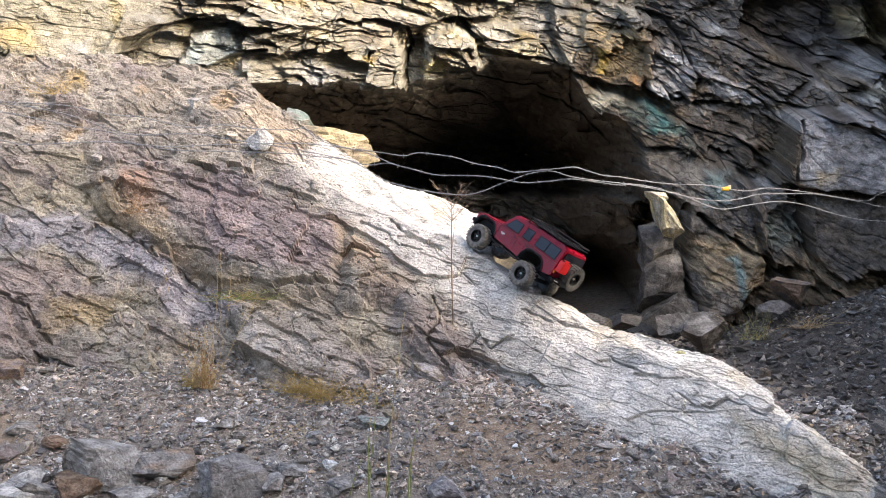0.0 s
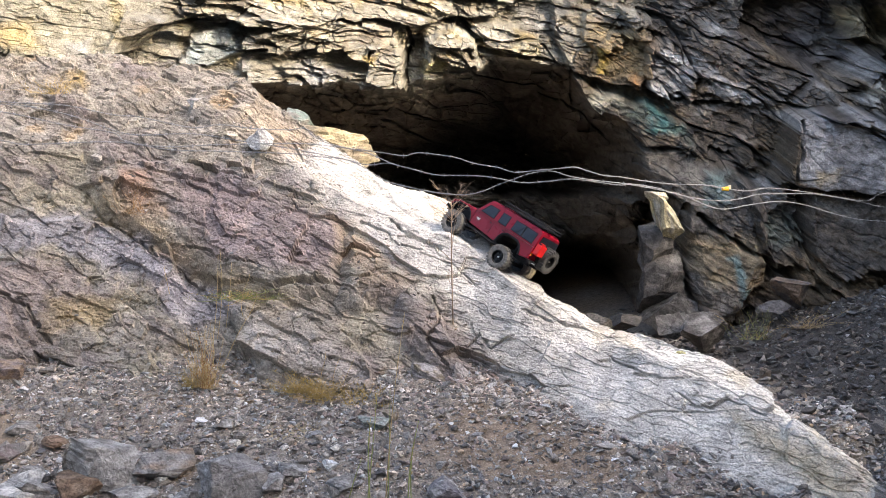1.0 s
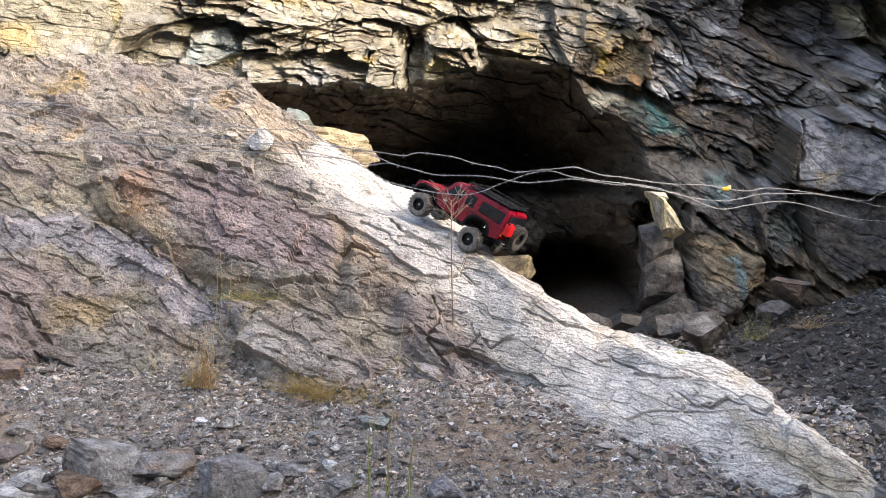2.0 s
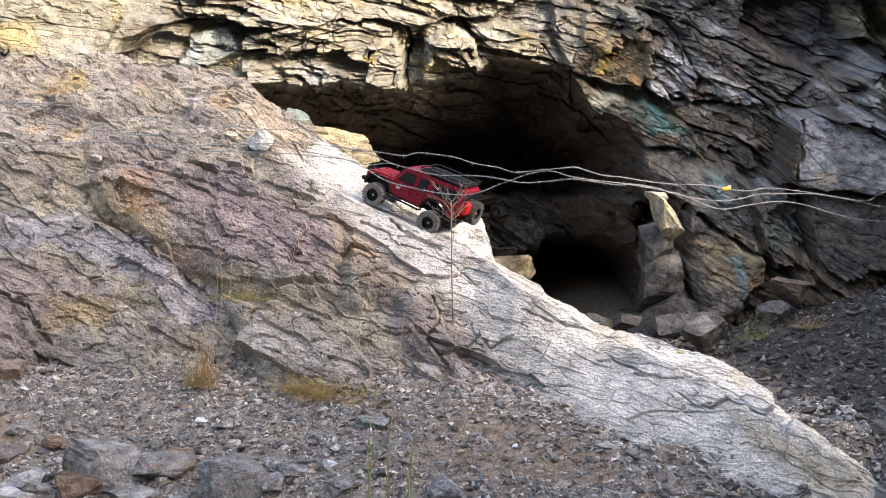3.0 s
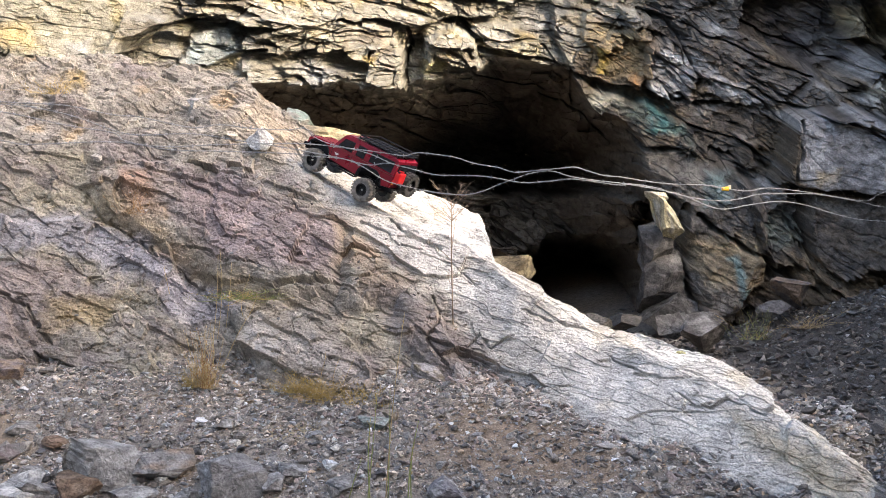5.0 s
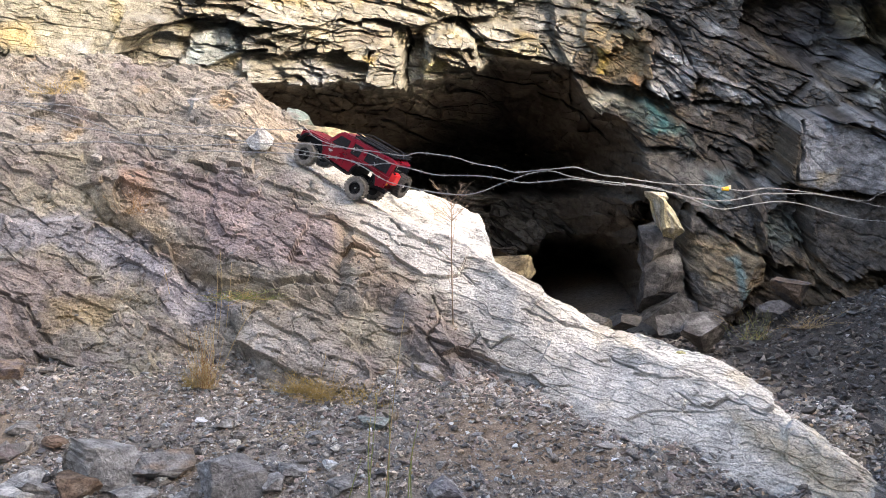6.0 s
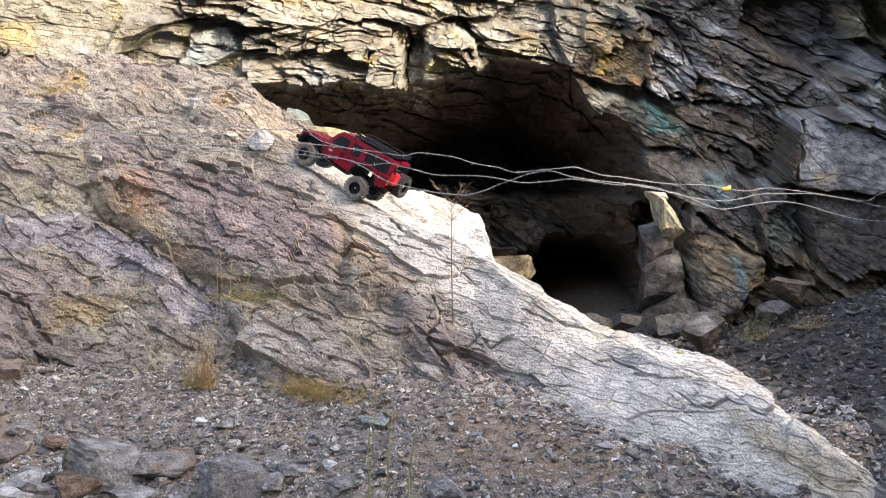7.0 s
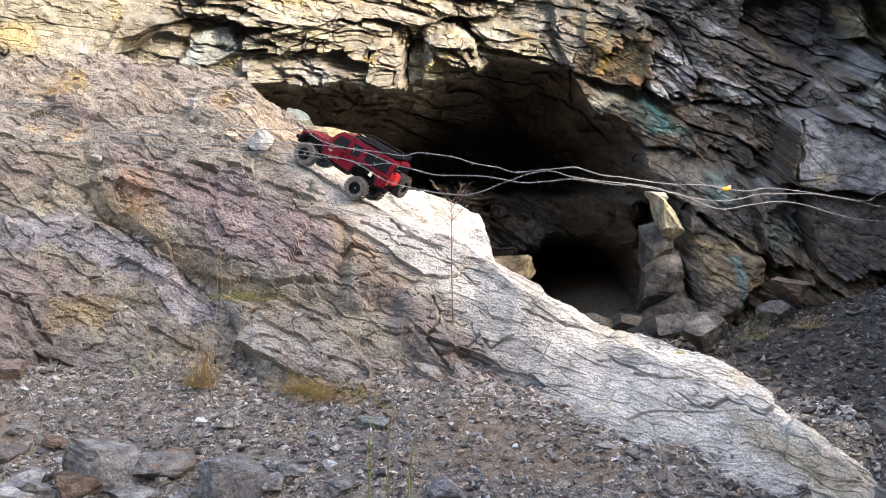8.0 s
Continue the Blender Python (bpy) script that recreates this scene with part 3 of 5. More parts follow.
# sunlight on the upper right nose, painted as pale cream
CLIFF_STAINS_AND_SHADING.append(([(2.76, 2.63), (3.73, 2.88), (3.61, 2.44), (2.78, 2.36)], (0.46, 0.40, 0.26), 0.8, 0.04))
CLIFF_STAINS_AND_SHADING.append(([(1.45, 2.45), (1.59, 2.48), (2.09, 2.16), (2.28, 1.93), (1.98, 2.08), (1.72, 2.18), (1.65, 2.08), (1.50, 2.11)], (0.46, 0.47, 0.48), 0.85, 0.035))
CLIFF_STAINS_AND_SHADING.append(([(1.75, 2.02), (2.12, 2.02), (2.31, 1.82), (2.25, 1.53), (2.06, 1.61), (1.83, 1.82)], (0.085, 0.062, 0.04), 0.8, 0.05))
CLIFF_STAINS_AND_SHADING.append(([(2.07, 1.81), (2.22, 1.76), (2.22, 1.57), (2.11, 1.63)], (0.20, 0.13, 0.045), 0.6, 0.04))
# dark patch painting the shade below the overhang
CLIFF_STAINS_AND_SHADING.append(([(1.18, 2.04), (1.73, 2.05), (2.30, 1.96), (2.27, 1.51), (1.77, 1.46), (1.35, 1.57)], (0.07, 0.062, 0.052), 0.65, 0.08))
CLIFF_STAINS_AND_SHADING.append(([(1.02, 2.24), (1.32, 2.12), (1.72, 1.81), (1.60, 1.78), (1.28, 1.95), (1.08, 2.09)], (0.085, 0.11, 0.097), 0.8, 0.03))
CLIFF_STAINS_AND_SHADING.append(([(1.38, 2.04), (1.54, 1.98), (1.60, 1.85), (1.52, 1.82), (1.42, 1.92)], (0.05, 0.20, 0.20), 0.6, 0.03))
CLIFF_STAINS_AND_SHADING.append(([(1.06, 2.19), (1.32, 2.11), (1.26, 2.03), (1.10, 2.10)], (0.42, 0.40, 0.31), 0.6, 0.02))
CLIFF_STAINS_AND_SHADING.append(([(1.37, 1.76), (1.75, 1.71), (1.91, 1.44), (1.56, 1.25)], (0.175, 0.165, 0.148), 0.8, 0.06))
CLIFF_STAINS_AND_SHADING.append(([(1.72, 1.63), (1.86, 1.60), (1.88, 1.35), (1.74, 1.38)], (0.17, 0.27, 0.29), 0.7, 0.04))
CLIFF_STAINS_AND_SHADING.append(([(1.54, 1.19), (1.86, 1.18), (2.06, 1.12), (2.05, 0.89), (1.67, 0.88)], (0.34, 0.275, 0.17), 0.75, 0.06))
CLIFF_STAINS_AND_SHADING.append(([(1.83, 1.04), (1.90, 1.05), (1.93, 0.78), (1.91, 0.69), (1.86, 0.75)], (0.09, 0.28, 0.34), 0.75, 0.025))
CLIFF_STAINS_AND_SHADING.append(([(1.69, 0.86), (1.89, 0.86), (1.83, 0.43), (1.61, 0.64)], (0.19, 0.17, 0.15), 0.7, 0.06))
CLIFF_STAINS_AND_SHADING.append(([(2.07, 1.28), (2.32, 1.21), (2.35, 1.01), (2.15, 1.05)], (0.21, 0.26, 0.23), 0.7, 0.05))
CLIFF_STAINS_AND_SHADING.append(([(2.31, 1.94), (2.54, 1.96), (3.21, 1.76), (3.13, 1.47), (2.53, 1.47), (2.29, 1.52)], (0.30, 0.30, 0.31), 0.85, 0.02))
CLIFF_STAINS_AND_SHADING.append(([(2.33, 1.85), (2.46, 1.77), (2.46, 1.50), (2.27, 1.52)], (0.42, 0.42, 0.42), 0.6, 0.05))
CLIFF_STAINS_AND_SHADING.append(([(2.37, 1.63), (2.47, 1.61), (2.44, 1.51), (2.38, 1.52)], (0.38, 0.26, 0.08), 0.5, 0.02))
CLIFF_STAINS_AND_SHADING.append(([(2.75, 2.12), (3.54, 2.17), (3.48, 1.97), (2.82, 1.93)], (0.50, 0.49, 0.44), 0.7, 0.03))
CLIFF_STAINS_AND_SHADING.append(([(2.27, 1.40), (3.32, 1.36), (3.20, 0.90), (2.49, 0.84)], (0.095, 0.09, 0.086), 0.85, 0.06))
CLIFF_STAINS_AND_SHADING.append(([(-1.01, 2.01), (-0.81, 1.98), (-0.81, 1.83), (-0.95, 1.86)], (0.30, 0.36, 0.33), 0.8, 0.04))

def cliff():
    columns, rows = 1080, 640
    x = np.concatenate([np.linspace(-3.8, -2.75, 40), np.linspace(-2.74, 3.1, 990), np.linspace(3.12, 4.6, 50)])
    z = np.concatenate([np.linspace(0.0, 0.4, 30), np.linspace(0.405, 2.95, 570), np.linspace(2.97, 3.55, 40)])
    gx, gz = np.meshgrid(x, z)
    px, pz = gx.ravel(), gz.ravel()
    top = np.maximum(pz - 3.1, 0)
    y = 6.75 - 0.45 * np.maximum(0.5 - px, 0) - 0.36 * np.maximum(px - 1.15, 0) + 0.22 * (pz - 1.5) + 1.5 * np.maximum(px - 2.85, 0) + 22 * top ** 1.3
    p = np.stack([px, y, pz], 1)
    w, w2 = 0.05 * fbm(p * 4.5, 4, 61), 0.05 * fbm(p * 4.5, 4, 62)
    crumble = blocks(np.stack([px * 9, pz * 13], 1), 60)[0] * 0.012
    left = step(0.75, 0.35, px - 1.3 * np.maximum(pz - 2.1, 0) + 3.5 * w)
    lx, lz = px + 0.45 * w + crumble, pz + 0.45 * w2 + crumble
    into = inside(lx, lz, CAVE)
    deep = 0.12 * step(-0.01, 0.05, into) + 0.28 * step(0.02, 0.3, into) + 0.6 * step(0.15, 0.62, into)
    shelf = step(-0.03, 0.05, inside(px + w, pz + w2, SHELF))
    hole = step(-0.02, 0.12, inside(px + w, pz + w2, HOLE))
    lift = np.zeros(len(p))
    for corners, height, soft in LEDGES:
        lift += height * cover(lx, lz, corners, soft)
    for corners, depth, width in SEAMS:
        lift -= depth * groove(lx, lz, corners, width, 0.15)
    warp = 0.16 * np.stack([fbm(p * 3, 3, 62), fbm(p * 3, 3, 64)], 1)
    sets = []
    for dip, tilt, bias, sizes in ((6, 0.55, (0.30, 0.30), ((0.7, 4.2, 1), (2.2, 8.5, 1.6), (7, 19, 2.4), (21, 46, 3))), (33, 0.7, (-0.1, 0.2), ((0.8, 3.2, 1), (2.6, 8.0, 1.4), (8, 18, 2.2), (24, 40, 3)))):
        sets.append([blocks(face(p, dip, a, c) + k * warp, 63 + i + dip, tilt, bias) for i, (a, c, k) in enumerate(sizes)])

    def pick(i, k):
        return np.where(left > 0.5, sets[0][i][k], sets[1][i][k])
    # weathered stretches are smooth, broken ones are stepped and cracked
    broken = step(-0.35, 0.35, fbm(p * 2.3, 3, 66))
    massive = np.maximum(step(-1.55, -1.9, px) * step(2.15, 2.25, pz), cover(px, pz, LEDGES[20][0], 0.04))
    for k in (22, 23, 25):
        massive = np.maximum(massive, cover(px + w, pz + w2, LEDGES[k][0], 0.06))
    plain_face = 1 - 0.85 * massive
    rough = (0.35 + 0.65 * broken) * plain_face
    d = lift + rough * (0.055 * pick(0, 0) + 0.038 * pick(1, 0) + (0.036 - 0.012 * left) * pick(2, 0)) + (0.016 - 0.006 * left) * pick(3, 0) * (0.5 + 0.5 * broken) * (1 - 0.5 * massive)
    d += plain_face * 0.035 * fbm(p * 2.6, 3, 68) + 0.010 * fbm(p * 14, 3, 70) + 0.005 * fbm(p * 38, 2, 69)
    gap, gap2 = step(0.0, 0.35, fbm(p * 2.1, 3, 75)), step(-0.1, 0.3, fbm(p * 5.0, 3, 76))
    d -= plain_face * (0.10 * (1 - step(0, 0.05, pick(0, 1))) * gap + 0.05 * (1 - step(0, 0.06, pick(1, 1))) * gap2 + 0.018 * (1 - step(0, 0.08, pick(2, 1))) * gap2)
    q = face(p, 33, 1, 1)
    beds = np.stack([q[:, 0], p[:, 1], q[:, 1]], 1)
    back = 2.7 * deep - 1.2 * shelf * deep + 1.8 * hole
    p[:, 0] += 0.13 * back * (px - 0.3)  # the cave widens inwards
    p[:, 2] += 0.14 * back * (pz - 1.0)
    p[:, 1] += back - d * (1 + 0.9 * deep * (1 - shelf) * (1 - hole))
    p[:, 2] -= 0.4 * d * (1 - deep) + 0.9 * top
    c = np.full((len(p), 3), (0.105, 0.097, 0.088))
    c = mix(c, (0.18, 0.135, 0.085), step(0.0, 0.6, fbm(beds * 1.9, 5, 71)) * 0.85)
    c = mix(c, (0.30, 0.30, 0.29), step(0.2, 0.75, fbm(beds * (1.6, 2, 5), 5, 72)) * 0.8)
    c = mix(c, (0.055, 0.052, 0.05), step(0.3, 0.7, fbm(beds * (3.6, 4, 9) + 3, 5, 77)) * 0.75)
    warm = mix(np.full((len(p), 3), (0.28, 0.265, 0.218)), (0.31, 0.255, 0.145), step(0.45, 1.0, fbm(p * 3.1, 4, 73)))
    warm = mix(warm, (0.32, 0.32, 0.31), step(0.25, 0.7, fbm(p * 2.4 + 7, 4, 74)))
    warm = mix(warm, (0.17, 0.145, 0.11), step(0.35, 0.75, fbm(p * (5, 5, 9), 4, 78)) * 0.7)
    c = mix(c, warm, left)
    for corners, colour, strength, soft in CLIFF_STAINS_AND_SHADING:
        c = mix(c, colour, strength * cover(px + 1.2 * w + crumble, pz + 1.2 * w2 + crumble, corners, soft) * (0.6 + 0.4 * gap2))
    c *= (1 + (0.38 - 0.2 * left) * fbm(beds * (22, 22, 40), 3, 79))[:, None]
    # cave darkness painted into the rock colour by depth, lighter on the shelf
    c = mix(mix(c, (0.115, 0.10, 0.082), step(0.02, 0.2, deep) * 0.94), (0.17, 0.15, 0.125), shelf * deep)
    c *= (1 + (0.44 * pick(1, 2) - 0.22) * plain_face)[:, None] * (1 + (0.44 * pick(2, 2) - 0.22) * plain_face)[:, None] * (0.82 + 0.36 * pick(3, 2))[:, None]
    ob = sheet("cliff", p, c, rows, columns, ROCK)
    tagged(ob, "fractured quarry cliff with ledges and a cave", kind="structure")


ground()
RIDGE, RIDGE_NORMAL = ridge()
cliff()
unseen_sky_blocker()
unseen_shade_wall()


# ---- helpers for things ----
def part(name, bm, mat, parent, label="", smooth=False):
    me = bpy.data.meshes.new(name)
    bm.normal_update()
    bm.to_mesh(me)
    bm.free()
    me.polygons.foreach_set("use_smooth", np.full(len(me.polygons), smooth))
    me.materials.append(mat)
    ob = new(name, me)
    if parent:
        ob.parent = parent
    return tagged(ob, label)


def plain(name, colour, roughness=0.5, metallic=0.0, speck=0.15, scale=60.0, coat=0.0, gloss=0.5):
    """Paint, plastic, metal or plant matter with fine uneven colour and dust."""
    m, n, l, b = material(name)
    noise_node, ramp, place = n.new("ShaderNodeTexNoise"), n.new("ShaderNodeMapRange"), n.new("ShaderNodeTexCoord")
    noise_node.inputs["Scale"].default_value, noise_node.inputs["Detail"].default_value = scale, 6
    l.new(place.outputs["Object"], noise_node.inputs["Vector"])
    l.new(noise_node.outputs["Fac"], ramp.inputs["Value"])
    ramp.inputs["From Min"].default_value, ramp.inputs["From Max"].default_value = 0.3, 0.7
    ramp.inputs["To Min"].default_value, ramp.inputs["To Max"].default_value = 1 - speck, 1 + speck
    tone = n.new("ShaderNodeVectorMath")
    tone.operation = "SCALE"
    tone.inputs[0].default_value = colour
    l.new(ramp.outputs[0], tone.inputs["Scale"])
    l.new(tone.outputs[0], b.inputs["Base Color"])
    rough = n.new("ShaderNodeMapRange")
    rough.inputs["To Min"].default_value, rough.inputs["To Max"].default_value = roughness * 0.8, min(1, roughness * 1.25)
    l.new(noise_node.outputs["Fac"], rough.inputs["Value"])
    l.new(rough.outputs[0], b.inputs["Roughness"])
    b.inputs["Metallic"].default_value = metallic
    b.inputs["Specular IOR Level"].default_value = gloss
    b.inputs["Coat Weight"].default_value = coat
    b.inputs["Coat Roughness"].default_value = 0.15
    return m


def box(bm, x0, x1, y0, y1, z0, z1, bevel=0.0):
    made = bmesh.ops.create_cube(bm, size=1, matrix=Matrix.Translation(((x0 + x1) / 2, (y0 + y1) / 2, (z0 + z1) / 2)) @ Matrix.Diagonal((x1 - x0, y1 - y0, z1 - z0, 1)))
    if bevel:
        edges = {e for v in made["verts"] for e in v.link_edges}
        bmesh.ops.bevel(bm, geom=list(edges), offset=bevel, segments=2, affect="EDGES", profile=0.6)
    return bm


def slab(profile, y0, y1, bevel=0.0, top=None):
    """A solid with an outline in x and z between y0 and y1; where top is given, points above that height are drawn in towards the middle."""
    bm = bmesh.new()
    rings = []
    for y in (y0, y1):
        rings.append([bm.verts.new((x, y, z)) for x, z in profile])
    bm.faces.new(rings[0])
    bm.faces.new(rings[1][::-1])
    n = len(profile)
    for i in range(n):
        bm.faces.new((rings[0][i], rings[1][i], rings[1][(i + 1) % n], rings[0][(i + 1) % n]))
    bmesh.ops.recalc_face_normals(bm, faces=bm.faces)
    if top:
        level, rate = top
        for v in bm.verts:
            v.co.y *= 1 - rate * max(0, v.co.z - level)
    if bevel:
        bmesh.ops.bevel(bm, geom=list(bm.edges), offset=bevel, segments=2, affect="EDGES", profile=0.6, clamp_overlap=True)
    return bm


def tube(bm, points, radius, sides=6, end=None):
    """A bent rod through points, thinning from radius to end."""
    points = [Vector(p) for p in points]
    end = radius if end is None else end
    rings = []
    for i, p in enumerate(points):
        way = (points[min(i + 1, len(points) - 1)] - points[max(i - 1, 0)]).normalized()
        side = way.cross(Vector((0.31, 0.2, 0.93))).normalized()
        up = side.cross(way)
        r = radius + (end - radius) * i / max(1, len(points) - 1)
        rings.append([bm.verts.new(p + (side * math.cos(a) + up * math.sin(a)) * r) for a in [2 * math.pi * k / sides for k in range(sides)]])
    for a, b in zip(rings, rings[1:]):
        for k in range(sides):
            bm.faces.new((a[k], a[(k + 1) % sides], b[(k + 1) % sides], b[k]))
    bm.faces.new(rings[0][::-1])
    bm.faces.new(rings[-1])
    return bm


def lathe(bm, profile, segments=32, matrix=Matrix(), ring=False):
    """A turned body about the y axis; profile of (radius, y)."""
    rings = []
    for r, y in profile:
        rings.append([bm.verts.new(matrix @ Vector((r * math.cos(a), y, r * math.sin(a)))) for a in [2 * math.pi * k / segments for k in range(segments)]])
    for a, b in zip(rings, rings[1:]):
        for k in range(segments):
            bm.faces.new((a[k], a[(k + 1) % segments], b[(k + 1) % segments], b[k]))
    if ring:
        for k in range(segments):
            bm.faces.new((rings[-1][k], rings[-1][(k + 1) % segments], rings[0][(k + 1) % segments], rings[0][k]))
    else:
        bm.faces.new(rings[0][::-1])
        bm.faces.new(rings[-1])
    return bm


# ---- loose rock ----
def hull(rng, flat=0.7, points=13):
    """The outline of a small broken stone, one unit across: corners and triangles."""
    bm = bmesh.new()
    for _ in range(points):
        v = Vector(rng.normal(size=3)).normalized() * rng.uniform(0.8, 1.0)
        bm.verts.new((v.x * 0.5, v.y * 0.5 * rng.uniform(0.8, 1), v.z * 0.5 * flat))
    made = bmesh.ops.convex_hull(bm, input=bm.verts)
    bmesh.ops.delete(bm, geom=[g for g in made["geom_interior"] if isinstance(g, bmesh.types.BMVert)], context="VERTS")
    bmesh.ops.triangulate(bm, faces=bm.faces)
    bm.verts.index_update()
    co = np.array([v.co[:] for v in bm.verts])
    tri = np.array([[v.index for v in f.verts] for f in bm.faces])
    bm.free()
    return co, tri


STONE_COLOURS = np.array([(0.17, 0.16, 0.15), (0.22, 0.20, 0.18), (0.12, 0.115, 0.115), (0.27, 0.235, 0.20), (0.19, 0.155, 0.14), (0.33, 0.305, 0.28), (0.20, 0.205, 0.205), (0.25, 0.19, 0.135), (0.52, 0.50, 0.47)])


def gravel(name, spots, sizes, weights, seed, label, shade=1.0):
    """Loose stones in one mesh, half sunk at the given spots."""
    rng = np.random.default_rng(seed)
    shapes = [hull(rng, rng.uniform(0.28, 0.7), 9) for _ in range(18)]
    verts, faces, colours, start = [], [], [], 0
    for (x, y, z), size in zip(spots, sizes):
        co, tri = shapes[rng.integers(len(shapes))]
        turn = np.array(Euler((rng.normal() * 0.35, rng.normal() * 0.35, rng.uniform(0, 6.3))).to_matrix())
        verts.append((co * rng.uniform(0.6, 1.35, 3)) @ turn.T * size + (x, y, z + size * 0.12))
        faces.append(tri + start)
        start += len(co)
        colours.append(np.tile(STONE_COLOURS[rng.choice(len(STONE_COLOURS), p=weights)] * rng.uniform(0.62, 1.38) * shade, (len(co), 1)))
    v, f = np.concatenate(verts), np.concatenate(faces).astype(np.int32)
    me = bpy.data.meshes.new(name)
    me.vertices.add(len(v))
    me.vertices.foreach_set("co", v.astype(np.float32).ravel())
    me.loops.add(f.size)
    me.loops.foreach_set("vertex_index", f.ravel())
    me.polygons.add(len(f))
    me.polygons.foreach_set("loop_start", np.arange(len(f), dtype=np.int32) * 3)
    me.polygons.foreach_set("use_smooth", np.zeros(len(f), bool))
    me.update(calc_edges=True)
    paint(me, np.concatenate(colours))
    me.materials.append(SCREE)
    return tagged(new(name, me), label, "gravel", kind="stuff")


def scatter(count, x0, x1, y0, y1, seed, mean, spread, most):
    rng = np.random.default_rng(seed)
    x, y = rng.uniform(x0, x1, count), rng.uniform(y0, y1, count)
    size = np.minimum(mean * np.exp(spread * rng.normal(size=count)), most)
    return np.stack([x, y, lumps(x, y)], 1), size


MIXED = np.array([0.24, 0.18, 0.16, 0.10, 0.12, 0.06, 0.08, 0.03, 0.03])
DARK = np.array([0.24, 0.16, 0.25, 0.07, 0.11, 0.05, 0.08, 0.02, 0.02])


def loose_ground():
    spots, sizes = scatter(46000, -2.0, 1.7, 3.25, 4.32, 1, 0.0155, 0.5, 0.07)
    thin = fbm(spots * (2.2, 2.2, 0), 3, 9) + 0.25 * np.random.default_rng(3).normal(size=len(spots))
    bare = step(-0.05, 0.1, inside(spots[:, 0], spots[:, 1], SOIL)) * 0.55
    keep = (thin < 0.55) & (np.random.default_rng(4).random(len(spots)) > bare)
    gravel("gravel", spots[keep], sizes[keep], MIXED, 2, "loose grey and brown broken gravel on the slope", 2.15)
    # dark stones, with the slope's shade included in their colour
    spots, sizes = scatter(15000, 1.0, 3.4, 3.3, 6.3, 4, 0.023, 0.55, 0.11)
    gravel("scree_gravel", spots, sizes, DARK, 5, "dark grey scree below the cliff, deepened to paint its shade", 1.05)
    spots, sizes = scatter(1500, -0.4, 1.7, 4.7, 7.6, 6, 0.03, 0.6, 0.14)
    gravel("cave_rubble", spots, sizes, DARK, 7, "dark rubble on the cave floor")
    # chips that lie on the ledges of the hillside
    rng = np.random.default_rng(8)
    up = np.nonzero((RIDGE_NORMAL[:, 2] > 0.35) & (RIDGE[:, 0] < 1.4) & (RIDGE[:, 0] + RIDGE[:, 2] < 0.8) & (RIDGE[:, 2] > 0.3))[0]
    pick = rng.choice(up, 3500)
    gravel("ledge_chips", RIDGE[pick], 0.010 * np.exp(0.5 * rng.normal(size=len(pick))), np.array([0.12, 0.22, 0.06, 0.22, 0.14, 0.12, 0.03, 0.05, 0.04]), 9, "small stone chips lying on the hillside ledges")
    foot = np.concatenate([rng.uniform(-2.0, 1.4, 2600), rng.uniform(-0.35, 0.75, 2400)])
    fy = foot_y(foot) + rng.normal(size=len(foot)) * np.where(foot > -0.35, 0.09, 0.05) - 0.06
    spots = np.stack([foot, fy, lumps(foot, fy)], 1)
    gravel("talus", spots, 0.018 * np.exp(0.5 * rng.normal(size=len(foot))), np.array([0.18, 0.2, 0.08, 0.15, 0.14, 0.13, 0.05, 0.03, 0.04]), 10, "broken stones gathered along the foot of the rock", 2.0)


def boulder(name, label, place, size, turn, seed, colour, second=None, cuts=17, group=""):
    """A broken block of rock, cut by flat faces and roughened."""
    rng = np.random.default_rng(seed)
    bm = bmesh.new()
    bmesh.ops.create_icosphere(bm, subdivisions=5, radius=1.0)
    co = np.array([v.co[:] for v in bm.verts])
    for _ in range(cuts):
        n = rng.normal(size=3)
        n /= np.linalg.norm(n)
        over = np.maximum(co @ n - rng.uniform(0.34, 0.74), 0)
        co -= over[:, None] * n
    co /= np.abs(co).max(0)
    chip, _, _ = blocks(np.stack([co[:, 0] + 0.7 * co[:, 1], co[:, 2] * 1.6 - 0.4 * co[:, 1]], 1) * 2.6 + seed * 3.1, seed)
    co += (0.035 * chip + 0.018 * fbm(co * 2.5 + seed, 3, seed) + 0.012 * fbm(co * 11 + seed, 3, seed + 3))[:, None] * co
    chip2, _, tone = blocks(np.stack([co[:, 0] - 0.6 * co[:, 1], co[:, 2] * 1.4 + 0.5 * co[:, 1]], 1) * 5.5 + seed * 1.7, seed + 1)
    co += (0.016 * chip2)[:, None] * co
    world = co * (np.array(size) / 2)
    for v, c in zip(bm.verts, world):
        v.co = c
    me = bpy.data.meshes.new(name)
    bm.to_mesh(me)
    bm.free()
    me.polygons.foreach_set("use_smooth", np.zeros(len(me.polygons), bool))
    base = np.tile(np.array(colour), (len(co), 1))
    if second:
        base = mix(base, second, step(-0.1, 0.5, fbm(co * 1.7 + seed, 4, seed + 5)))
    base *= (1 + 0.3 * fbm(co * 5 + seed, 3, seed + 7))[:, None] * (0.8 + 0.4 * tone)[:, None]
    paint(me, base)
    me.materials.append(ROCK)
    ob = new(name, me)
    ob.matrix_basis = pose(*place, *turn)
    return tagged(ob, label, "rock", group)


def on_ground(spot, size, sink=0.3):
    x, y = spot
    return (x, y, float(lumps(np.array([x]), np.array([y]))[0]) + size[2] * (0.5 - sink))


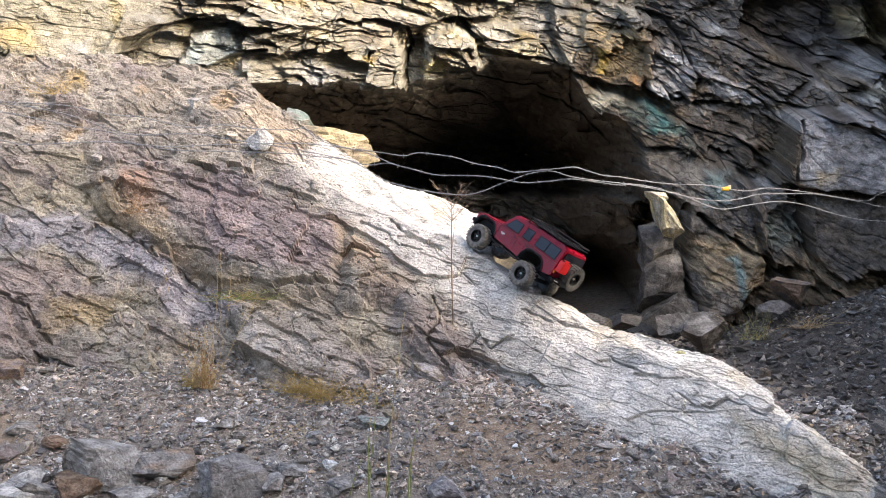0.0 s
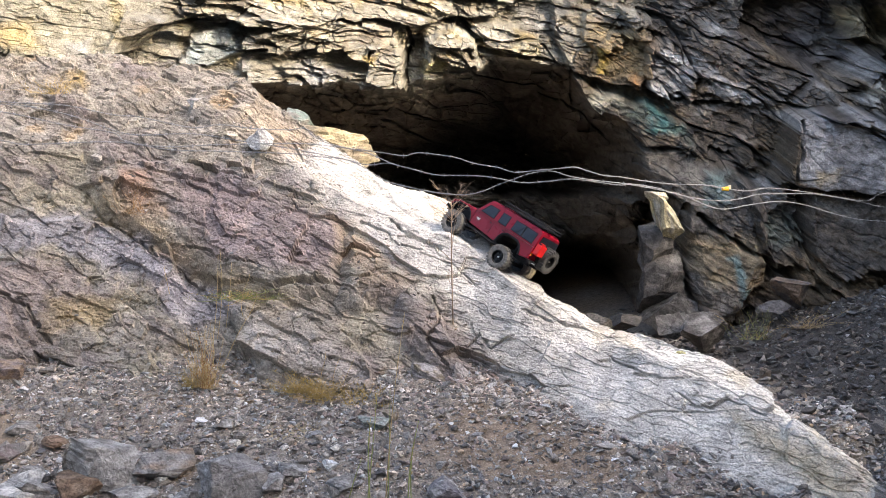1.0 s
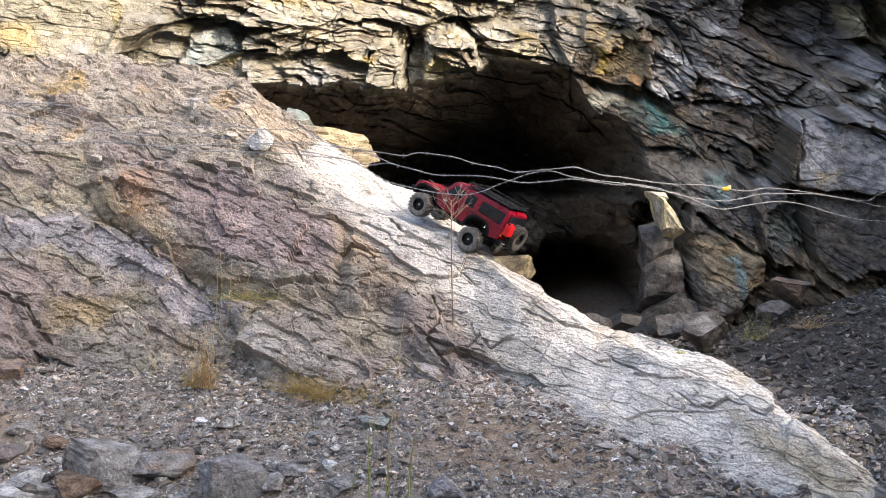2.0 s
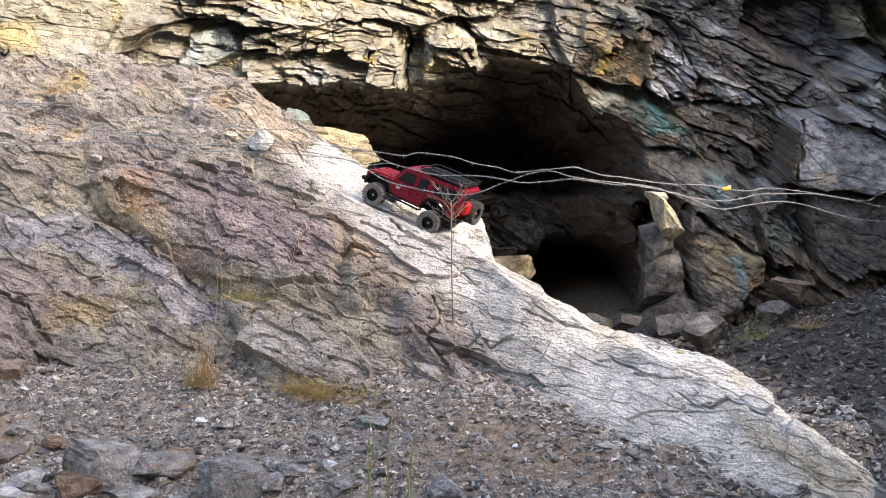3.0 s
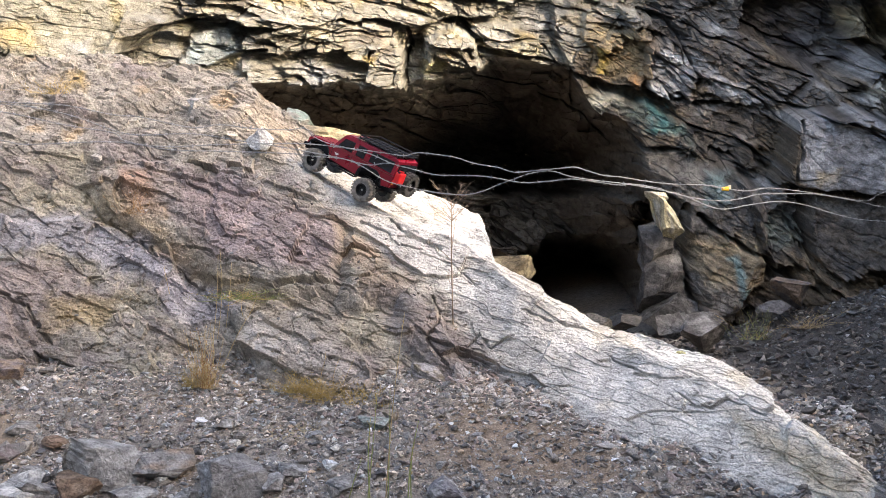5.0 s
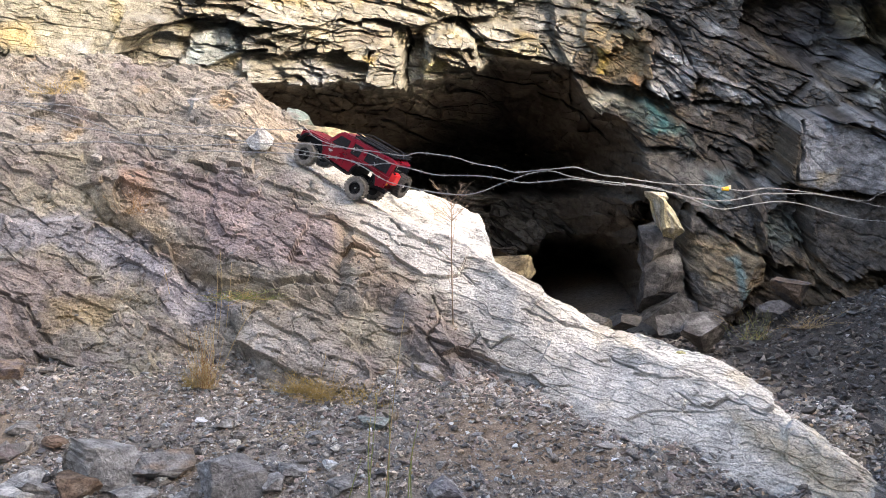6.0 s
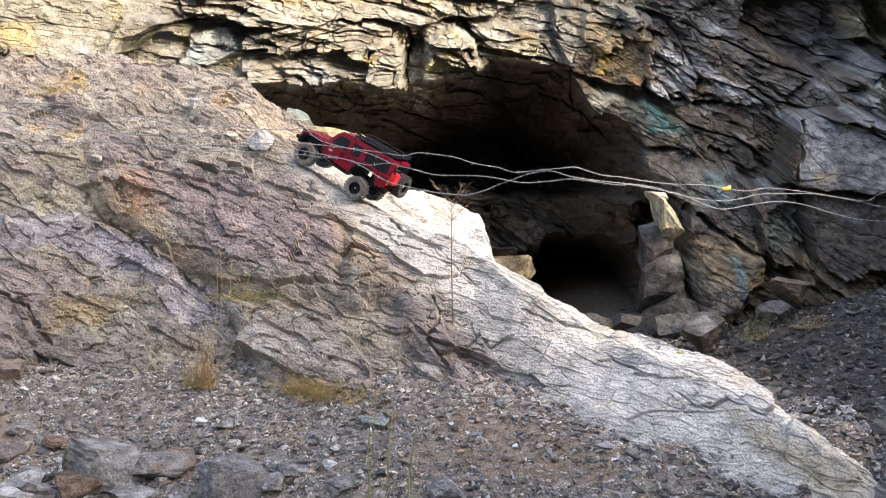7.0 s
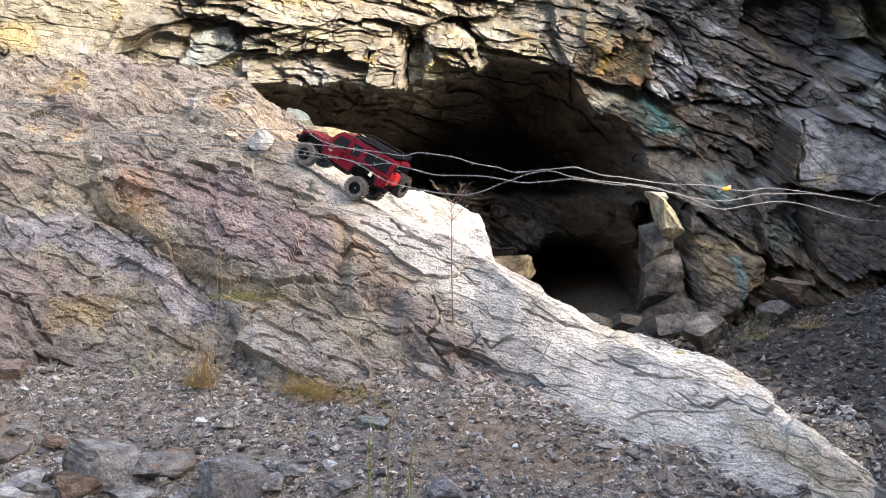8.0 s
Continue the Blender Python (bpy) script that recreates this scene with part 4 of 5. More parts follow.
GREY, BLUE, BROWN, WHITE, TAN, PURPLE = (0.25, 0.238, 0.225), (0.36, 0.352, 0.342), (0.27, 0.205, 0.155), (0.60, 0.58, 0.54), (0.28, 0.24, 0.18), (0.22, 0.185, 0.18)


def near_rock(spot, size, turn, seed, colour, second, label):
    size = tuple(1.22 * v for v in size)
    boulder("boulder", label, on_ground(spot, size, 0.36), size, turn, seed, colour, second, group="boulders on the gravel slope")


def far_rock(place, size, turn, seed, colour, second, label):
    boulder("fallen_rock", label, place, size, turn, seed, colour, second, group="fallen rocks below the cliff")


def lodged_rock(place, size, turn, seed, colour, label):
    boulder("lodged_rock", label, place, size, turn, seed, colour, group="stones lodged in the hillside")


def boulders():
    near_rock((-1.286, 3.549), (0.31, 0.22, 0.19), (10, 8, 20), 1, BLUE, GREY, "blue-grey broken boulder with flat faces")
    near_rock((-1.018, 3.572), (0.28, 0.20, 0.11), (4, 10, -10), 2, BROWN, GREY, "flat brown broken boulder on the gravel")
    near_rock((-0.747, 3.467), (0.21, 0.17, 0.19), (5, -12, 15), 3, (0.24, 0.232, 0.228), GREY, "dark grey angular boulder on the gravel")
    near_rock((-1.316, 3.436), (0.20, 0.15, 0.13), (0, 12, 30), 4, (0.20, 0.14, 0.10), BROWN, "rusty brown boulder on the gravel")
    near_rock((-1.548, 3.415), (0.16, 0.14, 0.10), (0, 5, 0), 5, WHITE, BLUE, "pale whitish boulder on the gravel")
    near_rock((-1.535, 3.516), (0.14, 0.11, 0.08), (12, 0, 40), 6, BLUE, WHITE, "small blue-grey stone block")
    near_rock((-0.012, 3.436), (0.17, 0.12, 0.09), (4, 3, 5), 7, (0.20, 0.19, 0.20), BLUE, "dark grey flat-topped boulder")
    near_rock((-0.267, 3.765), (0.12, 0.08, 0.05), (0, 4, 10), 8, (0.27, 0.31, 0.29), GREY, "pale greenish flat stone on the slope")
    near_rock((-0.209, 3.820), (0.06, 0.05, 0.065), (0, 0, 10), 9, TAN, GREY, "tan rounded stone on the gravel")
    near_rock((-1.045, 3.521), (0.055, 0.05, 0.055), (0, 0, 0), 10, (0.66, 0.64, 0.60), None, "small white stone on the gravel")
    near_rock((-0.888, 3.538), (0.05, 0.04, 0.035), (0, 0, 30), 11, (0.66, 0.64, 0.60), None, "small white stone on the gravel")
    near_rock((-0.414, 3.555), (0.065, 0.05, 0.045), (0, 0, 0), 12, (0.62, 0.63, 0.63), None, "small white stone on the gravel")
    near_rock((-1.183, 3.494), (0.11, 0.07, 0.05), (0, 10, 0), 13, WHITE, TAN, "white streaked flat stone")
    near_rock((-1.855, 4.082), (0.14, 0.12, 0.10), (0, -10, 0), 14, PURPLE, BROWN, "purplish stone block at the foot of the hill")
    near_rock((-1.660, 4.235), (0.12, 0.08, 0.08), (0, 20, 0), 15, TAN, PURPLE, "brown slanted stone slab")
    near_rock((-0.066, 4.082), (0.15, 0.10, 0.08), (6, 14, 8), 16, (0.36, 0.34, 0.33), TAN, "grey fallen block at the foot of the slab")
    near_rock((-0.122, 4.184), (0.12, 0.09, 0.06), (0, 20, 30), 17, (0.36, 0.34, 0.33), PURPLE, "grey fallen block at the foot of the slab")
    near_rock((0.075, 4.082), (0.07, 0.06, 0.06), (0, 10, 60), 18, (0.34, 0.32, 0.31), None, "grey fallen block at the foot of the slab")
    near_rock((-0.188, 4.263), (0.09, 0.07, 0.06), (10, 0, 60), 19, (0.42, 0.40, 0.37), TAN, "pale fallen block at the foot of the slab")
    near_rock((0.248, 3.940), (0.07, 0.05, 0.04), (0, 5, 10), 20, (0.40, 0.38, 0.36), None, "pale loose stone on the slope")
    near_rock((0.952, 3.713), (0.055, 0.04, 0.045), (0, 0, 15), 21, (0.50, 0.48, 0.45), None, "pale loose stone on the slope")
    near_rock((-1.532, 3.558), (0.10, 0.09, 0.06), (0, 8, 70), 22, GREY, BLUE, "small blue-grey stone block")
    near_rock((-1.091, 3.436), (0.20, 0.12, 0.06), (0, 2, 5), 23, BLUE, GREY, "blue-grey flat stone slab")
    near_rock((-0.557, 3.549), (0.10, 0.09, 0.06), (0, 6, 25), 24, GREY, BLUE, "small blue-grey stone block")
    near_rock((-1.504, 3.725), (0.11, 0.08, 0.05), (0, 6, 0), 25, (0.26, 0.18, 0.13), BROWN, "rusty brown flat stone on the slope")
    near_rock((-1.479, 4.017), (0.05, 0.04, 0.035), (0, 0, 0), 26, WHITE, None, "small white stone on the gravel")
    near_rock((-0.498, 3.734), (0.05, 0.04, 0.03), (0, 0, 45), 27, (0.3, 0.3, 0.3), None, "small grey stone on the gravel")
    near_rock((0.401, 3.829), (0.06, 0.05, 0.03), (0, 8, 45), 28, (0.45, 0.43, 0.40), None, "pale loose stone on the slope")
    near_rock((-1.468, 3.457), (0.15, 0.12, 0.10), (8, 10, 60), 29, GREY, BLUE, "dark grey broken boulder on the gravel")
    near_rock((-1.271, 3.658), (0.14, 0.10, 0.07), (6, -10, 20), 30, GREY, BROWN, "grey slab of stone on the gravel")
    near_rock((-0.931, 3.449), (0.13, 0.10, 0.06), (0, 6, 50), 31, BLUE, GREY, "blue-grey flat stone slab")
    near_rock((-0.625, 3.457), (0.11, 0.10, 0.07), (0, 12, 10), 32, GREY, BLUE, "dark grey broken boulder on the gravel")
    near_rock((-1.673, 3.658), (0.12, 0.09, 0.06), (0, 10, 30), 33, GREY, PURPLE, "grey slab of stone on the gravel")
    near_rock((-1.676, 3.787), (0.11, 0.08, 0.05), (0, 4, 10), 34, (0.30, 0.28, 0.26), GREY, "grey slab of stone on the gravel")
    near_rock((-1.490, 3.829), (0.09, 0.07, 0.05), (0, 12, 80), 35, GREY, PURPLE, "grey slab of stone on the gravel")
    near_rock((-0.358, 3.457), (0.12, 0.09, 0.05), (0, 5, 20), 36, GREY, BLUE, "grey slab of stone on the gravel")
    near_rock((-0.862, 3.775), (0.07, 0.06, 0.04), (0, 5, 20), 37, BLUE, GREY, "blue-grey flat stone slab")
    far_rock((2.162, 5.900, 0.740), (0.34, 0.3, 0.22), (0, 15, 20), 41, (0.15, 0.14, 0.14), BROWN, "dark angular fallen rock at the cliff foot")
    far_rock((2.004, 5.800, 0.641), (0.22, 0.2, 0.16), (0, -15, 50), 42, (0.17, 0.16, 0.155), None, "dark angular fallen rock at the cliff foot")
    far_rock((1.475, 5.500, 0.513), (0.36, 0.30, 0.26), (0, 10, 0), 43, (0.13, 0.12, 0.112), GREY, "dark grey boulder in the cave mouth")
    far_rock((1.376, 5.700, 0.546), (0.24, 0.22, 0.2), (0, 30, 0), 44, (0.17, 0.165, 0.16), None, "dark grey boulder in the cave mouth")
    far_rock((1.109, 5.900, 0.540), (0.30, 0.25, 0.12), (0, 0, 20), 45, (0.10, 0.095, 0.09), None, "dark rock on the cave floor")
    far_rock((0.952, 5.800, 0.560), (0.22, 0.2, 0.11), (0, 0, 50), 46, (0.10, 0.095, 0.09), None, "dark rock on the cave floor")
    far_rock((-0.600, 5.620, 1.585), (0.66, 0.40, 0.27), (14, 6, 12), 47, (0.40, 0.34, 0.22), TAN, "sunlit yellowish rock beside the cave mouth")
    far_rock((-0.870, 5.750, 1.775), (0.24, 0.24, 0.20), (20, 40, 10), 48, (0.20, 0.25, 0.225), GREY, "grey-green rock beside the cave mouth")
    # the stub's second colour paints sunlight on dark brown rock
    far_rock((0.410, 5.750, 0.885), (0.30, 0.30, 0.22), (20, -30, 65), 50, (0.11, 0.092, 0.064), (0.24, 0.205, 0.135), "brown rock stub inside the cave mouth, lit part painted yellowish")
    # pale yellow of the pillar's two top rocks includes painted sunlight
    far_rock((1.455, 6.200, 1.195), (0.135, 0.22, 0.36), (0, -14, 10), 52, (0.52, 0.46, 0.30), (0.45, 0.43, 0.36), "yellowish rock pillar at the cave mouth, paled to look sunlit")
    far_rock((1.405, 6.220, 1.352), (0.15, 0.17, 0.085), (0, 20, 30), 53, (0.50, 0.46, 0.36), None, "yellowish rock pillar at the cave mouth, paled to look sunlit")
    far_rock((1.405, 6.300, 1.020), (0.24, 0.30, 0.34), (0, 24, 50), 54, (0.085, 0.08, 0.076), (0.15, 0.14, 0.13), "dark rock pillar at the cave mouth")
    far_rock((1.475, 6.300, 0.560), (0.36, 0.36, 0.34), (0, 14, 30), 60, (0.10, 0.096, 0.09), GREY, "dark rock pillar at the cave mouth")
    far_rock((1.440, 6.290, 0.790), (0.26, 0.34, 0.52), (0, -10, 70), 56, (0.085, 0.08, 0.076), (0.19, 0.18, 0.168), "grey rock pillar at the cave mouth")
    far_rock((1.001, 3.990, 0.561), (0.085, 0.06, 0.03), (0, 12, 10), 58, (0.46, 0.42, 0.20), None, "small yellowish flat stone lying on the slab")
    far_rock((1.863, 4.100, 0.198), (0.10, 0.09, 0.05), (0, 0, 0), 51, TAN, None, "tan stone on the dark scree")
    lodged_rock((-0.896, 4.720, 1.536), (0.17, 0.12, 0.12), (30, 15, 0), 61, (0.62, 0.61, 0.60), "white quartz rock lodged in the hillside")
    lodged_rock((-1.069, 4.780, 1.577), (0.08, 0.06, 0.04), (30, 0, 0), 62, (0.5, 0.45, 0.36), "pale stone lodged in the hillside")
    lodged_rock((-1.682, 4.620, 1.448), (0.06, 0.05, 0.04), (30, 0, 0), 63, (0.5, 0.46, 0.42), "pale stone lodged in the hillside")
    lodged_rock((-0.892, 4.600, 1.353), (0.05, 0.04, 0.035), (30, 0, 0), 64, (0.5, 0.46, 0.42), "pale stone lodged in the hillside")
    lodged_rock((-1.292, 4.950, 1.763), (0.10, 0.06, 0.05), (30, 20, 0), 65, (0.5, 0.48, 0.45), "pale stone lodged in the hillside")


def stones():
    """Single broken stones on the lower slope."""
    rng = np.random.default_rng(55)
    shapes = []
    for k in range(10):
        co, tri = hull(rng, rng.uniform(0.45, 0.8), 16)
        me = bpy.data.meshes.new("stone")
        me.from_pydata(co.tolist(), [], tri.tolist())
        paint(me, np.tile(STONE_COLOURS[[0, 1, 2, 4, 6, 3, 2, 0, 5, 8][k]] * 1.6, (len(co), 1)))
        me.materials.append(SCREE)
        shapes.append(me)
    for k in range(170):
        left = rng.random() < 0.7
        x = rng.uniform(-1.75, -0.2) if left else rng.uniform(-0.2, 1.2)
        y = 3.42 + abs(rng.normal()) * (0.18 if left else 0.3)
        size = rng.uniform(0.03, 0.075) * (1 if left else 0.7)
        ob = new("stone", shapes[rng.integers(10)])
        ob.matrix_basis = pose(*on_ground((x, y), (size, size, size * 0.6), 0.3), rng.normal() * 14, rng.normal() * 14, rng.uniform(0, 360)) @ Matrix.Diagonal((size, size * rng.uniform(0.7, 1), size, 1))
        tagged(ob, "broken angular stone lying on the gravel slope", "stone", "stones on the gravel slope")


loose_ground()
boulders()
stones()

# ---- barbed wire slung across the cave ----
WIRE_X = [-2.59, -2.28, -1.92, -1.60, -1.31, 0.53, 0.79, 1.07, 1.39, 1.74, 2.13, 2.56, 3.04]
WIRE_Y = [4.762, 4.592, 4.399, 4.233, 4.120, 4.120, 4.198, 4.342, 4.528, 4.748, 4.997, 5.273, 5.573]


def hung(points):
    """Points (x, z) of a strand with their distance."""
    return [(x, float(np.interp(x, WIRE_X, WIRE_Y)), z) for x, z in points]


WIRE_STEEL = plain("weathered galvanised wire", (0.34, 0.34, 0.345), 0.55, 0.5, 0.3, 200)


def smooth_line(points, per=6):
    pts = [Vector(p) for p in points]
    out = []
    for i in range(len(pts) - 1):
        a, b, c, d = pts[max(i - 1, 0)], pts[i], pts[i + 1], pts[min(i + 2, len(pts) - 1)]
        for k in range(per):
            t = k / per
            out.append(0.5 * (2 * b + (c - a) * t + (2 * a - 5 * b + 4 * c - d) * t * t + (3 * b - a - 3 * c + d) * t ** 3))
    return out + [pts[-1]]


def barbed_wire(points, seed):
    line = smooth_line(points)
    total, at = 0.0, [0.0]
    for a, b in zip(line, line[1:]):
        total += (b - a).length
        at.append(total)
    place = np.array([p[:] for p in line])
    s = np.arange(0, total, 0.006)
    p = np.stack([np.interp(s, at, place[:, k]) for k in range(3)], 1)
    thing = None
    for phase in (0, math.pi):
        turn = s / 0.05 * 2 * math.pi + phase
        q = p + 0.0016 * np.stack([0 * turn, np.cos(turn), np.sin(turn)], 1)
        ob = part("barbed_wire" if not thing else "second_wire", tube(bmesh.new(), q, 0.0013, 5), WIRE_STEEL, thing, smooth=True)
        thing = thing or ob
    rng = np.random.default_rng(seed)
    for k in range(int(rng.uniform(6, 14)), len(p) - 8, 17):
        bm = bmesh.new()
        way = Vector(p[k + 1] - p[k]).normalized()
        side = way.cross(Vector((0, 0.3, 1))).normalized()
        up = way.cross(side)
        a = rng.uniform(0, 3)
        for off in (0, 1.4):
            ray = side * math.cos(a + off) + up * math.sin(a + off)
            lean = way * 0.3
            tube(bm, [Vector(p[k]) - (ray + lean) * 0.011, Vector(p[k]), Vector(p[k]) + (ray - lean) * 0.011], 0.0011, 4, 0.0006)
        coil = [Vector(p[k]) + way * (0.0012 * (i - 5)) + (side * math.cos(i * 1.3) + up * math.sin(i * 1.3)) * 0.0036 for i in range(11)]
        tube(bm, coil, 0.001, 4)
        part("barb", bm, WIRE_STEEL, thing)
    return tagged(thing, "twisted rusty grey barbed wire strand slung before the cave", "barbed wire", "barbed wire strands")


barbed_wire(hung([(-2.59, 1.796), (-2.09, 1.697), (-1.72, 1.651), (-1.45, 1.590), (-1.32, 1.574), (-1.09, 1.527), (-0.97, 1.539), (-0.82, 1.522), (-0.67, 1.517), (-0.60, 1.524), (-0.56, 1.488), (-0.49, 1.456), (-0.33, 1.417), (-0.22, 1.370), (-0.13, 1.346), (-0.03, 1.321), (0.06, 1.319), (0.16, 1.316), (0.24, 1.306), (0.31, 1.292), (0.37, 1.287), (0.46, 1.294), (0.55, 1.304), (0.63, 1.298), (0.78, 1.282), (0.83, 1.289), (0.97, 1.275), (1.04, 1.255), (1.17, 1.235), (1.31, 1.227), (1.44, 1.244), (1.53, 1.266), (1.70, 1.275), (1.90, 1.280), (2.08, 1.266), (2.27, 1.245), (2.41, 1.228), (3.04, 1.202)]), 0)
barbed_wire(hung([(-2.59, 1.725), (-2.09, 1.649), (-1.71, 1.561), (-1.45, 1.511), (-1.39, 1.473), (-1.22, 1.444), (-0.96, 1.453), (-0.67, 1.458), (-0.55, 1.453), (-0.43, 1.439), (-0.27, 1.419), (-0.17, 1.404), (-0.11, 1.417), (-0.01, 1.407), (0.06, 1.395), (0.14, 1.370), (0.24, 1.353), (0.31, 1.333), (0.41, 1.341), (0.49, 1.348), (0.57, 1.356), (0.63, 1.342), (0.70, 1.324), (0.79, 1.317), (0.91, 1.304), (1.04, 1.296), (1.23, 1.298), (1.34, 1.286), (1.47, 1.280), (1.60, 1.299), (1.83, 1.289), (2.05, 1.271), (2.24, 1.256), (2.32, 1.274), (2.41, 1.311), (3.04, 1.467)]), 1)
barbed_wire(hung([(-2.59, 1.583), (-2.09, 1.513), (-1.93, 1.485), (-1.45, 1.471), (-1.19, 1.431), (-0.96, 1.424), (-0.67, 1.414), (-0.56, 1.402), (-0.43, 1.390), (-0.35, 1.358), (-0.25, 1.297), (-0.14, 1.267), (-0.03, 1.245), (0.09, 1.235), (0.17, 1.250), (0.24, 1.279), (0.31, 1.304), (0.38, 1.328), (0.47, 1.338), (0.55, 1.316), (0.66, 1.301), (0.79, 1.290), (0.96, 1.270), (1.10, 1.246), (1.30, 1.189), (1.47, 1.212), (1.66, 1.235), (1.83, 1.223), (2.01, 1.187), (2.20, 1.159), (2.41, 1.151), (3.04, 1.136)]), 2)
barbed_wire(hung([(-2.59, 1.683), (-2.09, 1.684), (-1.79, 1.631), (-1.60, 1.577), (-1.36, 1.499), (-1.09, 1.500), (-0.87, 1.468), (-0.68, 1.439), (-0.45, 1.395), (-0.33, 1.365), (-0.25, 1.372), (-0.21, 1.368)]), 3)


def tag():
    bm = bmesh.new()
    x, y, z = (1.34, 4.50, 1.286)
    box(bm, x - 0.020, x + 0.014, y - 0.007, y + 0.007, z - 0.010, z + 0.008, 0.004)
    for v in bm.verts:
        v.co += Vector((0, 0, 0.006)) * noise.noise(v.co * 90)
    body = part("wire_tag", bm, plain("yellow plastic", (0.78, 0.46, 0.03), 0.45), None, smooth=True)
    bm = bmesh.new()
    box(bm, x + 0.012, x + 0.024, y - 0.006, y + 0.006, z - 0.004, z + 0.016, 0.003)
    part("tie", bm, plain("pale tape", (0.7, 0.66, 0.5), 0.6), body)
    return tagged(body, "crumpled yellow plastic tag tied to the wire", "tag")


tag()

# ---- dry plants ----
STRAW = plain("dry straw", (0.50, 0.38, 0.19), 0.8, 0, 0.25, 40)
TWIG = plain("dead twig", (0.36, 0.27, 0.19), 0.85, 0, 0.25, 60)
RUST = plain("rusty dry leaf", (0.36, 0.20, 0.08), 0.8, 0, 0.3, 60)
GOLD = plain("yellow dry grass", (0.48, 0.35, 0.13), 0.8, 0, 0.3, 60)
GREEN = plain("green stem", (0.30, 0.33, 0.12), 0.7, 0, 0.25, 60)


def bend(a, b, rng, sway, count=7):
    a, b = Vector(a), Vector(b)
    off = Vector(rng.normal(size=3)) * sway
    return [a.lerp(b, i / (count - 1)) + off * math.sin(math.pi * i / (count - 1)) for i in range(count)]


def shrub():
    """A thin dead stem with a spread of twigs at its top."""
    rng = np.random.default_rng(31)
    base, top = Vector((0.045, 4.220, 0.664)), Vector((0.037, 4.180, 1.215))
    stem = part("dead_shrub", tube(bmesh.new(), bend(base, top, rng, 0.006), 0.0034, 6, 0.002), TWIG, None, smooth=True)
    for k in range(20):
        start = top.lerp(base, rng.uniform(0, 0.18) if k < 17 else rng.uniform(0.3, 0.75))
        reach = rng.uniform(0.07, 0.15)
        way = Vector((rng.uniform(-1, 1) * 1.1, rng.uniform(-0.4, 0.4), rng.uniform(0.6, 1.0))).normalized()
        tip = start + way * reach
        bm = tube(bmesh.new(), bend(start, tip, rng, 0.006, 5), 0.0014, 5, 0.0006)
        for j in range(4):
            a = start.lerp(tip, rng.uniform(0.35, 0.95))
            b = a + (way + Vector(rng.normal(size=3)) * 0.7).normalized() * rng.uniform(0.015, 0.04)
            tube(bm, bend(a, b, rng, 0.002, 3), 0.0008, 4, 0.0005)
        part("twig", bm, TWIG, stem)
    return tagged(stem, "thin dead shrub with bare brown twigs", "shrub")


def small_twigs():
    rng = np.random.default_rng(37)
    root = Vector((0.165, 4.550, 0.962))
    stem = part("dead_twig", tube(bmesh.new(), bend(root, root + Vector((0.07, 0, 0.02)), rng, 0.004), 0.002, 5, 0.001), TWIG, None)
    for k in range(7):
        a = root.lerp(root + Vector((0.07, 0, 0.02)), rng.uniform(0.3, 1))
        b = a + Vector((rng.uniform(-0.2, 1), rng.uniform(-0.5, 0.5), rng.uniform(0.1, 1))).normalized() * rng.uniform(0.02, 0.06)
        part("twig", tube(bmesh.new(), bend(a, b, rng, 0.003, 4), 0.0012, 4, 0.0006), TWIG, stem)
    return tagged(stem, "small dead twig growing from a crack in the slab", "twig")


def stalk(name, label, root, tip, radius, mat, seed, head=0, leaf=None):
    """A dry or green grass stalk, with seed heads near its tip."""
    rng = np.random.default_rng(seed)
    line = bend(root, tip, rng, 0.008, 9)
    ob = part(name, tube(bmesh.new(), line, radius * 1.05, 5, radius * 0.45), mat, None, smooth=True)
    for k in range(head):
        a = line[-1].lerp(line[4], rng.uniform(0, 1))
        b = a + Vector((rng.normal() * 0.4, rng.normal() * 0.4, 1)).normalized() * rng.uniform(0.012, 0.03)
        part("seed_head", tube(bmesh.new(), [a, a.lerp(b, 0.4), b], 0.0012, 5, 0.0003), leaf or mat, ob)
    return tagged(ob, label, "grass", "grass stalks")


def tuft(name, label, root, width, height, count, mat, seed, second=None):
    """A clump of dry blades and curled leaves."""
    rng = np.random.default_rng(seed)
    root = Vector(root)
    first, other = bmesh.new(), bmesh.new()
    for k in range(count):
        a = root + Vector((rng.normal() * width * 0.4, rng.normal() * 0.015, -0.004))
        b = a + Vector((rng.normal() * width * 0.75, rng.normal() * 0.03 - 0.02, rng.uniform(0.2, 1.0) ** 1.5 * height))
        bm = first if k % 3 else other
        tube(bm, bend(a, b, rng, 0.012, 5), 0.0011, 4, 0.0004)
        for j in range(2):
            c = a.lerp(b, rng.uniform(0.2, 1))
            d = Vector(rng.normal(size=3)).normalized()
            e = d.cross(Vector((0.3, 0.5, 0.8))).normalized()
            r = rng.uniform(0.004, 0.009)
            leaf = [bm.verts.new(c), bm.verts.new(c + (d + e * 0.35) * r), bm.verts.new(c + d * r * 2 + Vector((0, 0, 0.002))), bm.verts.new(c + (d - e * 0.35) * r)]
            low = [bm.verts.new(v.co + Vector((0.0004, -0.0004, -0.0004))) for v in leaf]
            bm.faces.new(leaf)
            bm.faces.new(low[::-1])
    ob = part(name, first, mat, None)
    part("leaves", other, second or mat, ob)
    return tagged(ob, label, "plant")


def ground_point(spot):
    x, y = spot
    return Vector((x, y, float(lumps(np.array([x]), np.array([y]))[0]) - 0.004))


